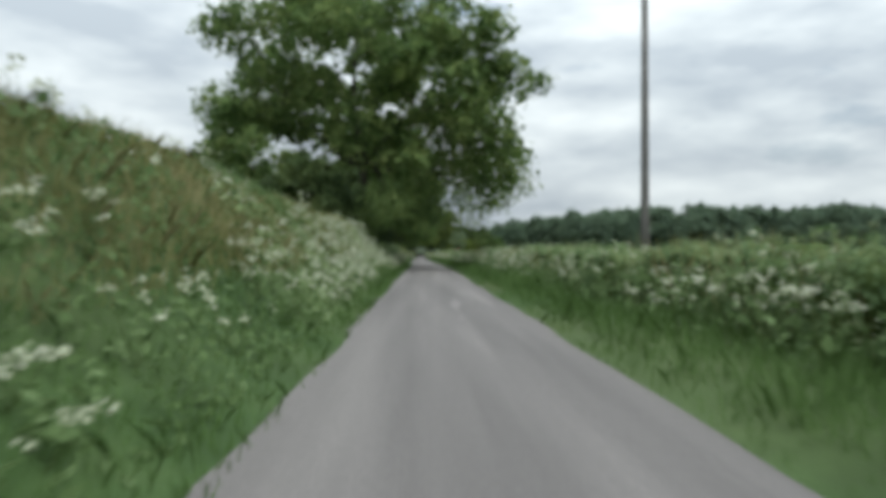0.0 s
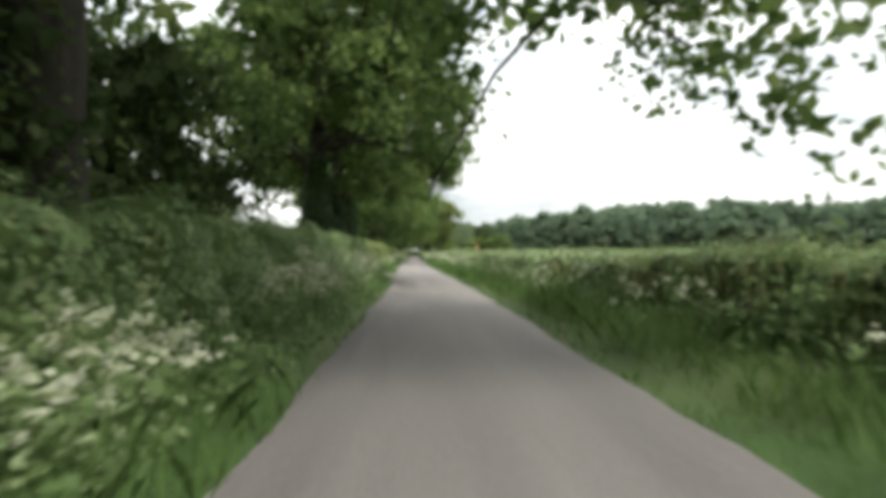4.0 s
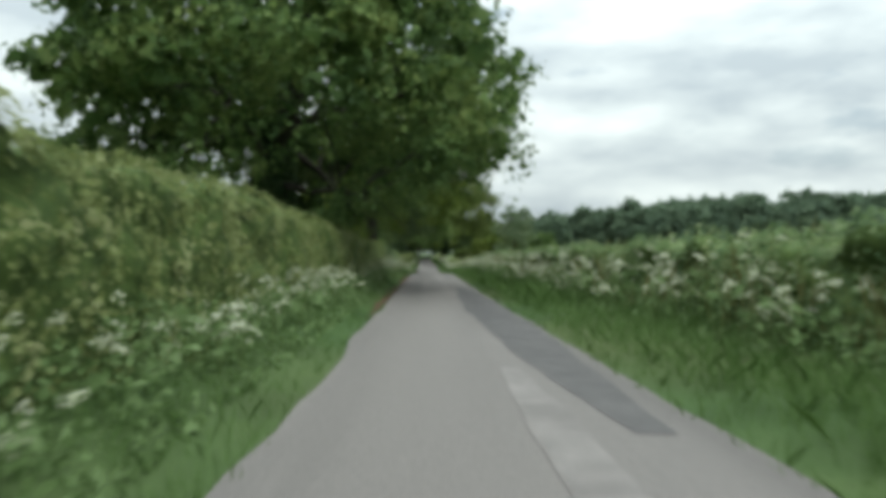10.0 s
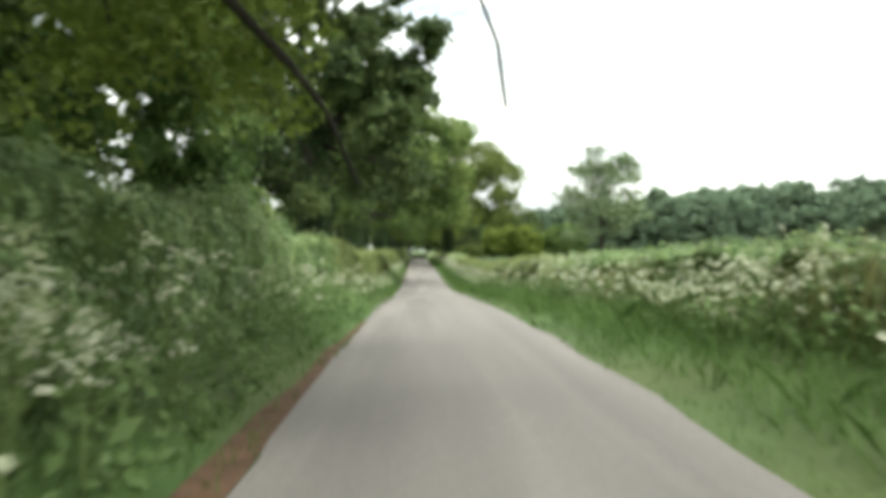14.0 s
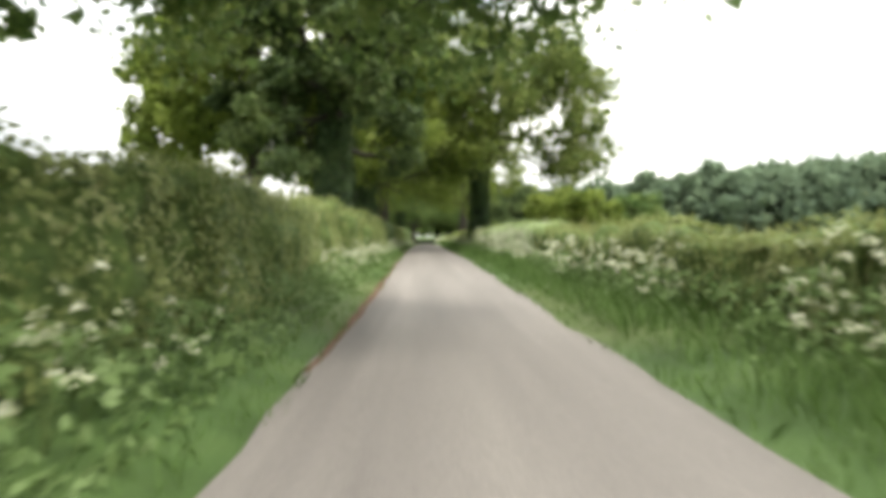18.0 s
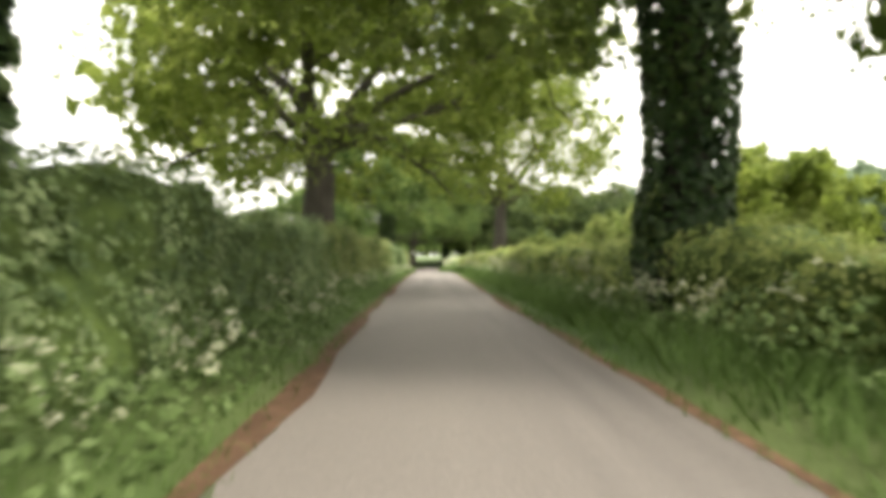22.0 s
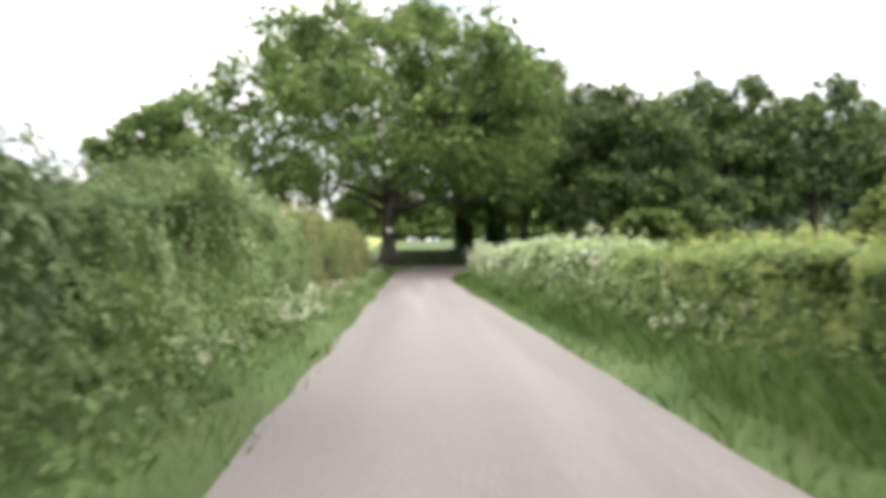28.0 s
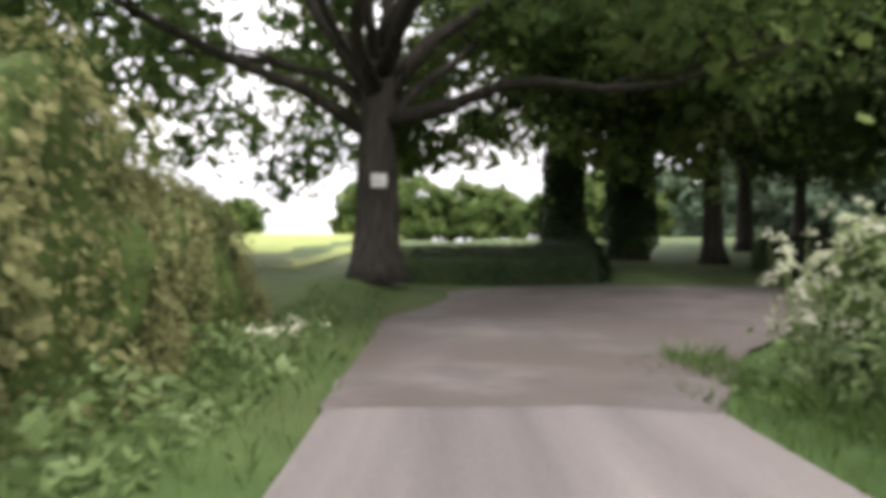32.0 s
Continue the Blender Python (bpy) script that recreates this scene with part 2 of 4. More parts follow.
WHITE = surface("white_paint", [(0.3, (0.68, 0.68, 0.66)), (0.7, (0.8, 0.8, 0.78))], scale=9, rough=0.5, bump=0.05)
RED = surface("red_paint", [(0.3, (0.50, 0.13, 0.10)), (0.7, (0.60, 0.18, 0.14))], scale=9, rough=0.5, bump=0.05)
STEEL = surface("dull_steel", [(0.3, (0.18, 0.18, 0.18)), (0.7, (0.3, 0.3, 0.3))], scale=9, rough=0.5, bump=0.1)

# ---- the lane's line ----
ROWS = np.array(PATH)
Y_END = float(ROWS[-1, 2])


def along(t):
    """How far along the lane a car is after t seconds."""
    return float(np.interp(t, ROWS[:, 0], ROWS[:, 2]))


_ys = np.arange(-400.0, 1200.0, 2.0)
_zs = np.interp(_ys, ROWS[:, 2], ROWS[:, 3] - EYE)
_k = np.exp(-0.5 * (np.arange(-6, 7) / 2.5) ** 2)
_zs = np.convolve(np.pad(_zs, 6, mode="edge"), _k / _k.sum(), mode="valid")
_kf = np.exp(-0.5 * (np.arange(-60, 61) / 25.0) ** 2)
_zf = np.convolve(np.pad(_zs, 60, mode="edge"), _kf / _kf.sum(), mode="valid")
_xs = np.interp(_ys, ROWS[:, 2], ROWS[:, 1])
_kx = np.exp(-0.5 * (np.arange(-12, 13) / 5.0) ** 2)
_xs = np.convolve(np.pad(_xs, 12, mode="edge"), _kx / _kx.sum(), mode="valid")


_zs = _zs + 0.042 * np.clip(_ys - Y_END - 9, 0, 75)
_zf = _zf + 0.042 * np.clip(_ys - Y_END - 9, 0, 75)


def lane_x(y):
    return np.interp(y, _ys, _xs)


def lane_z(y):
    return np.interp(y, _ys, _zs)


def smooth(a, b, v):
    t = np.clip((np.asarray(v, float) - a) / (b - a), 0, 1)
    return t * t * (3 - 2 * t)


def grain(x, y, cell, seed):
    """Value noise, -1 to 1, over a plane."""
    x, y = np.asarray(x, float) / cell + seed * 17.3, np.asarray(y, float) / cell + seed * 5.9
    ix, iy = np.floor(x), np.floor(y)
    fx, fy = x - ix, y - iy
    fx, fy = fx * fx * (3 - 2 * fx), fy * fy * (3 - 2 * fy)

    def at(i, j):
        v = np.sin(i * 127.1 + j * 311.7 + seed * 74.7) * 43758.5453
        return (v - np.floor(v)) * 2 - 1
    return (at(ix, iy) * (1 - fx) + at(ix + 1, iy) * fx) * (1 - fy) + (at(ix, iy + 1) * (1 - fx) + at(ix + 1, iy + 1) * fx) * fy


LEFT, RIGHT = -1.12, 2.22     # the asphalt's edges, from the camera's line
BANK_END = along(4.6)
DRIVE = (along(7.0) + 7.4, along(7.0) + 13.2)


def rise(u, y):
    """The ground's height over the asphalt beside it, u metres to the right of the camera's line."""
    u, y = np.asarray(u, float), np.asarray(y, float)
    h = np.full(np.broadcast(u, y).shape, -0.03)
    h = h + 0.16 * smooth(LEFT - 0.05, LEFT - 0.9, u) + 0.15 * smooth(RIGHT + 0.05, RIGHT + 1.0, u)
    bank = 1 - smooth(BANK_END - 16, BANK_END, y)
    h = h + bank * (2.55 + 0.3 * grain(u * 0, y, 9, 3)) * smooth(-1.6, -4.6, u)
    h = h + 0.35 * smooth(-3, -7, u) * (1 - bank)
    h = h + 0.22 * smooth(3.2, 6.0, u)
    drive = smooth(DRIVE[0] - 0.6, DRIVE[0], y) * (1 - smooth(DRIVE[1], DRIVE[1] + 0.6, y))
    h = np.where(u < LEFT, h * (1 - drive) - 0.03 * drive, h)
    turn = smooth(Y_END + 5, Y_END + 7.5, y) * (1 - smooth(Y_END + 20, Y_END + 21, y)) * smooth(1.8, 2.2, u)
    h = h * (1 - turn) - 0.05 * turn
    return h


def ground_z(u, y):
    u, y = np.asarray(u, float), np.asarray(y, float)
    near = 1 - smooth(5, 16, np.abs(u))
    base = lane_z(y) * near + np.interp(y, _ys, _zf) * (1 - near)
    far = 0.011 * np.clip(u - 8, 0, 140) + 0.004 * np.clip(-u - 8, 0, 120)
    mound = 0.35 * np.exp(-(((u + 2.2) / 1.8) ** 2 + ((y - Y_END - 16.5) / 2.5) ** 2))
    return base + rise(u, y) + far + mound + 0.05 * grain(u, y, 1.7, 1) * smooth(0.5, 3, np.abs(u - 0.55) - 1.2)


# ---- helpers to build meshes ----
def solid(name, verts, faces, mats, parent=None, index=None, shade=True):
    me = bpy.data.meshes.new(name)
    verts = np.asarray(verts, np.float32).reshape(-1, 3)
    me.vertices.add(len(verts))
    me.vertices.foreach_set("co", verts.ravel())
    if isinstance(faces, tuple):
        flat = np.concatenate([q.ravel() for q in faces])
        starts = np.concatenate([[0], np.cumsum(np.concatenate([np.full(len(q), q.shape[1]) for q in faces]))[:-1]])
    elif isinstance(faces, np.ndarray):
        k = faces.shape[1]
        flat, starts = faces.ravel(), np.arange(len(faces)) * k
    else:
        flat = np.concatenate([np.asarray(f) for f in faces])
        starts = np.cumsum([0] + [len(f) for f in faces[:-1]])
    me.loops.add(len(flat))
    me.loops.foreach_set("vertex_index", flat.astype(np.int32))
    me.polygons.add(len(starts))
    me.polygons.foreach_set("loop_start", starts.astype(np.int32))
    for m in mats if isinstance(mats, (list, tuple)) else [mats]:
        me.materials.append(m)
    if index is not None:
        me.polygons.foreach_set("material_index", np.asarray(index, np.int32))
    if shade:
        me.polygons.foreach_set("use_smooth", np.ones(len(starts), bool))
    me.update(calc_edges=True)
    ob = new(name, me)
    if parent:
        ob.parent = parent
    return ob


def blades(rng, pts, size, aspect=0.62, normals=None, lean=0.9):
    """Rhombic leaves at the points, turned at random or roughly facing along the normals: verts and faces."""
    n = len(pts)
    d = rng.normal(size=(n, 3))
    if normals is not None:
        nn = normals + lean * d * 0.6
    else:
        nn = d + np.array([0, 0, 0.5])
    nn /= np.linalg.norm(nn, axis=1, keepdims=True) + 1e-9
    a = np.cross(nn, rng.normal(size=(n, 3)))
    a /= np.linalg.norm(a, axis=1, keepdims=True) + 1e-9
    b = np.cross(nn, a)
    s = (size * rng.uniform(0.6, 1.4, n))[:, None]
    v = np.stack([pts - a * s * 0.5, pts + b * s * aspect * 0.5 + nn * s * 0.08, pts + a * s * 0.5, pts - b * s * aspect * 0.5 + nn * s * 0.08], 1)
    return v.reshape(-1, 3), np.arange(4 * n).reshape(n, 4)


def sprays(rng, pts, size, points=4):
    """Jagged, slightly cupped bunches of leaves at the points: verts and faces."""
    n, k = len(pts), 2 * points
    nn = rng.normal(size=(n, 3)) + np.array([0, 0, 0.5])
    nn /= np.linalg.norm(nn, axis=1, keepdims=True) + 1e-9
    a = np.cross(nn, rng.normal(size=(n, 3)))
    a /= np.linalg.norm(a, axis=1, keepdims=True) + 1e-9
    b = np.cross(nn, a)
    th = np.arange(k) * (2 * np.pi / k) + rng.normal(0, 0.12, (n, k))
    rad = np.where(np.arange(k) % 2 == 0, 0.58, 0.38) * rng.uniform(0.7, 1.25, (n, k)) * (size * rng.uniform(0.7, 1.3, n))[:, None]
    cup = rad * rng.normal(0.0, 0.25, (n, k))
    v = pts[:, None] + (rad * np.cos(th))[..., None] * a[:, None] + (rad * np.sin(th))[..., None] * b[:, None] + cup[..., None] * nn[:, None]
    return v.reshape(-1, 3), np.arange(k * n).reshape(n, k)


def tube(path, radii, sides=9, rng=None, rough=0.0):
    """A tapered tube with end caps: verts, faces."""
    path = np.asarray(path, float)
    n = len(path)
    tan = np.gradient(path, axis=0)
    tan /= np.linalg.norm(tan, axis=1, keepdims=True) + 1e-9
    ref = np.array([1.0, 0.1, 0.0]) if abs(tan[0, 2]) > 0.5 else np.array([0, 0, 1.0])
    a = np.cross(tan, ref)
    a /= np.linalg.norm(a, axis=1, keepdims=True) + 1e-9
    b = np.cross(tan, a)
    th = np.linspace(0, 2 * np.pi, sides, endpoint=False)
    r = np.asarray(radii, float)[:, None] * np.ones(sides)
    if rng is not None and rough:
        r = r * (1 + rough * rng.uniform(-1, 1, (n, sides)))
    v = path[:, None] + r[..., None] * (np.cos(th)[None, :, None] * a[:, None] + np.sin(th)[None, :, None] * b[:, None])
    v = v.reshape(-1, 3)
    f = []
    for i in range(n - 1):
        for j in range(sides):
            k = (j + 1) % sides
            f.append((i * sides + j, i * sides + k, (i + 1) * sides + k, (i + 1) * sides + j))
    f.append(tuple(range(sides - 1, -1, -1)))
    f.append(tuple(range((n - 1) * sides, n * sides)))
    return v, f


def part(name, verts, faces, mats, parent, label="", index=None):
    ob = solid(name, verts, faces, mats, parent, index)
    if label:
        tagged(ob, label)
    return ob


def empty(name, x, y, z):
    ob = new(name)
    ob.location = (x, y, z)
    return ob


def place(u, y):
    return float(lane_x(y) + u), float(y), float(ground_z(u, y))


# ---- ground ----
def ground_sheet():
    us = np.unique(np.concatenate([np.linspace(-9, 9, 73), np.geomspace(9, 3000, 30), -np.geomspace(9, 3000, 30)]))
    ys = np.unique(np.concatenate([np.arange(-30, Y_END + 60, 1.5), np.geomspace(Y_END + 60, 3500, 24), -np.geomspace(30, 900, 12)]))
    uu, yy = np.meshgrid(us, ys)
    x, z = uu + lane_x(yy), ground_z(uu, yy)
    v = np.stack([x, yy, z], -1).reshape(-1, 3)
    i = np.arange(len(ys) * len(us)).reshape(len(ys), len(us))
    f = np.stack([i[:-1, :-1], i[:-1, 1:], i[1:, 1:], i[1:, :-1]], -1).reshape(-1, 4)
    ob = solid("ground", v, f, TURF)
    tagged(ob, "rough green turf of verges, banks and fields", "ground", kind="structure")


ground_sheet()
def strip(name, s0, s1, e0, e1, lift, mats, label, category, step=1.0, wave=0.1, seed=1, kind="structure", pinch=False):
    """A strip of the carriageway between two offsets from the camera's line."""
    s = np.arange(s0, s1 + 1e-6, step)
    k = np.linspace(0, 1, 9)
    mid = (LEFT + RIGHT) / 2
    lo = e0 + wave * grain(s, s * 0, 2.1, seed) + 0.4 * wave * grain(s, s * 0, 0.6, seed + 1)
    hi = e1 + wave * grain(s, s * 0, 2.4, seed + 2) + 0.4 * wave * grain(s, s * 0, 0.7, seed + 3)
    if pinch:
        q = np.sin(np.linspace(0.03, 1, len(s)) * np.pi * 0.97) ** 0.5
        c = (lo + hi) / 2
        lo, hi = c + (lo - c) * q, c + (hi - c) * q
    off = lo[:, None] * (1 - k) + hi[:, None] * k - mid
    x = mid + off
    y = s[:, None] + 0 * off
    camber = 0.035 * (1 - (off / 1.7) ** 2)
    z = lane_z(y) + camber + lift
    v = np.stack([x + lane_x(y), y, z], -1).reshape(-1, 3)
    i = np.arange(len(s) * 9).reshape(len(s), 9)
    f = np.stack([i[:-1, :-1], i[:-1, 1:], i[1:, 1:], i[1:, :-1]], -1).reshape(-1, 4)
    return tagged(solid(name, v, f, mats), label, category, kind=kind)


strip("road", -40, Y_END + 7.6, LEFT, RIGHT, 0.0, ASPHALT, "narrow worn grey asphalt lane without markings", "road", wave=0.12)



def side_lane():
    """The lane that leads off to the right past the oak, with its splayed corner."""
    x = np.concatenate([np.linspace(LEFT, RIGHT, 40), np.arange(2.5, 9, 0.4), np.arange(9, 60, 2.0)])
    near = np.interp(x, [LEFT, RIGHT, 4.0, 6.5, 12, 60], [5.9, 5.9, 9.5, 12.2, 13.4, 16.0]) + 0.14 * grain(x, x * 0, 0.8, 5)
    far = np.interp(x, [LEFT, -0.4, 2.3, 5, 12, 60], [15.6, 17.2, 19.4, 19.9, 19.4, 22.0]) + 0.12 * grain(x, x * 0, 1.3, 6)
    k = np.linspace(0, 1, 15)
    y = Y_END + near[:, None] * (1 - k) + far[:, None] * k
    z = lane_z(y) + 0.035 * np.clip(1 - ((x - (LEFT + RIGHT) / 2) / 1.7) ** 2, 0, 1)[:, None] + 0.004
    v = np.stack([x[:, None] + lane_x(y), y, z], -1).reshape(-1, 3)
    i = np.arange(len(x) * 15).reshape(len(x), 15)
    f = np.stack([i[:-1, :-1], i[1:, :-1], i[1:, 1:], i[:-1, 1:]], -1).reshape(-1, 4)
    tagged(solid("side_road", v, f, ASPHALT_SHADE), "asphalt lane leading off past the oak, tree shade put into its colour", "road", kind="structure")


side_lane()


def field(u0, u1, y0, y1, label):
    us, ys = np.linspace(u0, u1, 24), np.linspace(y0, y1, 30)
    uu, yy = np.meshgrid(us, ys)
    v = np.stack([uu + lane_x(yy), yy, ground_z(uu, yy) + 0.06], -1).reshape(-1, 3)
    i = np.arange(len(ys) * len(us)).reshape(len(ys), len(us))
    tagged(solid("field", v, np.stack([i[:-1, :-1], i[:-1, 1:], i[1:, 1:], i[1:, :-1]], -1).reshape(-1, 4), MEADOW), label, "field", kind="structure")


field(-90, -4.6, Y_END + 22, Y_END + 140, "pale mown meadow beyond the bend")


# ---- trees ----

def tree(name, u, y, high, wide, stem, leaves, label, mat=OAK, count=15000, leaf=0.27, low=0.22, ivy=0.0, lean=(0, 0), seed=1, limbs=8, clumps=70, fork=0.42, bough=0.42, dense=1.0, spray=0.62, first=0.58):
    """A tree: a trunk, boughs that fork, and a crown of boughs' leaf masses, each of several smaller clumps."""
    rng = np.random.default_rng(seed * 101 + 7)
    x, y, z = place(u, y)
    top = empty(name, x, y, z - 0.08)
    # trunk
    hs = np.linspace(0, fork * high, 11)
    bend = np.cumsum(rng.normal(0, 0.045 * stem, (11, 2)), 0)
    tp = np.stack([bend[:, 0] + 0.35 * lean[0] * hs / high, bend[:, 1] + 0.35 * lean[1] * hs / high, hs], 1)
    rad = stem * (1 - 0.32 * hs / hs[-1]) * (1 + 0.5 * np.exp(-hs / 0.45))
    v, f = tube(tp, rad, 13, rng, 0.08)
    trunk = part("trunk", v, f, BARK, top)
    # leaf masses, spread evenly over an uneven ellipsoid, some of them inside it
    c0 = np.array([lean[0], lean[1], (low + 1) / 2 * high])
    ext = np.array([wide, wide, (1 - low) / 2 * high])
    num = int(24 + clumps * 0.42)
    k = np.arange(num) + 0.5
    dz = 1 - 1.84 * k / num
    th = k * 2.39996 + seed
    d = np.stack([np.sqrt(1 - dz ** 2) * np.cos(th), np.sqrt(1 - dz ** 2) * np.sin(th), dz], 1) + rng.normal(0, 0.14, (num, 3))
    d /= np.linalg.norm(d, axis=1, keepdims=True)
    hr = np.sqrt(np.maximum(1 - d[:, 2] ** 2, 1e-4))
    wider = np.where(d[:, 2] < 0, np.sqrt(1 - (0.72 * d[:, 2]) ** 2) / hr, 1.0)
    d[:, :2] *= np.minimum(wider, 1.9)[:, None]
    cr = wide * 0.245 * np.sqrt(62 / num) * rng.uniform(0.72, 1.28, num)
    reach = np.where(rng.random(num) < 0.2, rng.uniform(0.36, 0.56, num), rng.uniform(0.68, 0.88, num))
    reach = reach * (1 + 0.10 * np.sin(d[:, 0] * 4.3 + seed) * np.cos(d[:, 1] * 3.7 + d[:, 2] * 3 + seed * 2))
    cen = c0 + d * reach[:, None] * ext

    def limb(a, b, thick, thin, sides):
        t = np.linspace(0, 1, 8)[:, None]
        far = np.linalg.norm(b - a)
        mid = a * (1 - t) + b * t
        mid[:, 2] += np.sin(t[:, 0] * np.pi) * far * rng.uniform(-0.02, 0.13)
        kink = rng.normal(0, 0.045 * far, (8, 3))
        kink = (np.roll(kink, 1, 0) + 2 * kink + np.roll(kink, -1, 0)) / 4
        mid[1:-1] += kink[1:-1]
        return mid, tube(mid, thick + (thin - thick) * t[:, 0] ** 0.6, sides, rng, 0.08)
    # boughs to masses that lie well apart, and branches from them to the rest
    order = [int(np.argmax(cen[:, 2]))]
    gap = np.linalg.norm(cen - cen[order[0]], axis=1)
    for _ in range(min(limbs, num) - 1):
        j = int(np.argmax(gap * (cen[:, 2] > (low + 0.12) * high)))
        order.append(j)
        gap = np.minimum(gap, np.linalg.norm(cen - cen[j], axis=1))
    lines, boughs = [], []
    for j in order:
        h0 = fork * high * (rng.uniform(first, 0.98) if j != order[0] else 0.99)
        a = np.array([np.interp(h0, hs, tp[:, 0]), np.interp(h0, hs, tp[:, 1]), h0])
        mid, (v, f) = limb(a, cen[j], stem * (bough * rng.uniform(0.75, 1.15) if j != order[0] else 0.62), stem * 0.07, 8)
        lines.append(mid)
        boughs.append(part("limb", v, f, BARK, top))
    if limbs > 4:
        for j in range(num):
            if j in order:
                continue
            near = [np.linalg.norm(q - cen[j], axis=1) + 0.25 * wide * (np.arange(8) < 2) for q in lines]
            i = int(np.argmin([q.min() for q in near]))
            s = max(int(np.argmin(near[i])) - 1, 1)
            _, (v, f) = limb(lines[i][s], cen[j], stem * bough * (1 - 0.11 * s) * 0.5, stem * 0.045, 6)
            part("branch", v, f, BARK, boughs[i])
    # smaller clumps round each mass, most of them outside and above
    m = 11
    q = rng.normal(size=(num * m, 3)) + np.repeat(d, m, 0) * 0.4 + np.array([0, 0, 0.25])
    q /= np.linalg.norm(q, axis=1, keepdims=True)
    sr = np.repeat(cr, m) * rng.uniform(0.40, 0.66, num * m)
    sub = np.repeat(cen, m, 0) + q * (np.repeat(cr, m) * rng.uniform(0.5, 0.9, num * m))[:, None] * np.array([1, 1, 0.72])
    keep = rng.random(num * m) < 0.5 + 0.34 * dense
    sub, sr = sub[keep], sr[keep]
    share = sr ** 2
    n = np.maximum((count * share / share.sum()).astype(int), 3)
    q = rng.normal(size=(n.sum(), 3))
    q /= np.linalg.norm(q, axis=1, keepdims=True)
    rad = rng.uniform(0.25, 1.06, n.sum()) ** 0.5
    pts = np.repeat(sub, n, 0) + q * (rad * np.repeat(sr, n))[:, None] * np.array([1, 1, 0.66])
    nor = q + np.array([0, 0, 0.6])
    # larger sprays in the thick of each clump and mass
    inner = np.concatenate([np.repeat(sub, 6, 0) + rng.normal(0, 0.32, (6 * len(sub), 3)) * np.repeat(sr, 6)[:, None],
                            np.repeat(cen, 8, 0) + rng.normal(0, 0.30, (8 * num, 3)) * np.repeat(cr, 8)[:, None]])
    big = np.minimum(np.concatenate([np.repeat(sr, 6) * 0.9, np.repeat(cr, 8) * 0.6]), spray)

    def clear(p):
        """Leaves that leave the lane free for traffic, and from how near a passer-by sees each one."""
        wy = p[:, 1] + y
        off = np.abs(p[:, 0] + x - lane_x(wy) - 0.6)
        high_up = p[:, 2] + z - lane_z(wy)
        free = (high_up > 4.1 - 1.0 * smooth(1.4, 3.2, off) + 0.5 * np.sin(wy * 0.9 + seed)) | (off > 3.4)
        return free, np.maximum(np.maximum(1.9 * off, 2.8 * (high_up - 1.3)), wy - Y_END)
    ok, near = clear(pts)
    pts, nor, near = pts[ok], nor[ok], near[ok]
    # smaller leaves, and more of them, beside and over the lane
    over = near < 13.0
    pts = np.concatenate([pts, pts[over] + rng.normal(0, 0.13, (over.sum(), 3))])
    nor = np.concatenate([nor, nor[over]])
    near = np.concatenate([near, near[over]])
    v, f = blades(rng, pts, leaf * np.clip(near / 19, 0.58, 1), 0.7, nor, 1.2)
    ok, near = clear(inner)
    inner, near, big = inner[ok], near[ok], big[ok]
    cap = np.clip(0.027 * near, 0.2, max(spray, 0.2))
    small = cap < 0.66 * big
    inner = np.concatenate([inner, inner[small] + rng.normal(0, 0.16, (small.sum(), 3))])
    iv, jf = sprays(rng, inner, np.concatenate([np.minimum(big, cap), cap[small]]), 3)
    part("crown", np.concatenate([v, iv]), (f, jf + len(v)), mat, top)
    if ivy:
        k = int(1000 * ivy * stem * 2)
        h = rng.uniform(0.0, 1.0, k) ** 0.9 * ivy
        th = rng.uniform(0, 2 * np.pi, k)
        bulge = 0.10 + 0.17 * (grain(h, th * 1.3, 0.9, seed) + 1) + 0.12 * rng.random(k)
        r = np.interp(h, hs, stem * (1 - 0.32 * hs / hs[-1])) + bulge * np.minimum(1, 0.35 + h) * np.minimum(1, 0.3 + (ivy - h) * 0.5)
        cx, cy = np.interp(h, hs, tp[:, 0]), np.interp(h, hs, tp[:, 1])
        p = np.stack([cx + r * np.cos(th), cy + r * np.sin(th), h], 1)
        nn = np.stack([np.cos(th), np.sin(th), 0.4 + 0 * th], 1)
        v, f = blades(rng, p, 0.17, 0.8, nn, 0.9)
        part("ivy", v, f, IVY_AND_SHADE, trunk, "dark glossy ivy round the trunk")
    return tagged(top, label, "tree", group=leaves)


OAKS = "trees along the lane"
tree("oak_tree", -5.0, 55.5, 22.5, 13.2, 0.62, OAKS, "tall spreading oak in full dark green leaf above the bank", GREEN, 46000, 0.33, -0.03, 0, (0.4, 0), 1, 10, 165, dense=2.0, spray=0.7)
tree("oak_tree", -4.4, 78.3, 16.0, 6.4, 0.50, OAKS, "ivy-clad oak with overhanging boughs rising from the hedge", GREEN, 30000, 0.26, 0.17, 5.5, (0.8, 0), 2, 10, 120, dense=1.0)
tree("oak_tree", -4.6, 88.0, 15.0, 5.2, 0.40, OAKS, "ivy-clad oak beside the field entrance", GREEN, 20000, 0.25, 0.18, 5.0, (0.3, 0), 3, 9, 90, dense=0.9)
tree("oak_tree", -4.6, 97.7, 13.5, 5.0, 0.46, OAKS, "ivy-clad oak at the corner of the entrance", GREEN, 19000, 0.25, 0.22, 5.5, (0.0, 0), 4, 8, 75, dense=0.9)
tree("oak_tree", -6.3, 146.0, 15.6, 10.5, 0.75, OAKS, "broad rounded oak in dense dark leaf", OAK, 48000, 0.27, 0.03, 7.0, (0.5, 0), 5, 9, 190, dense=1.6)
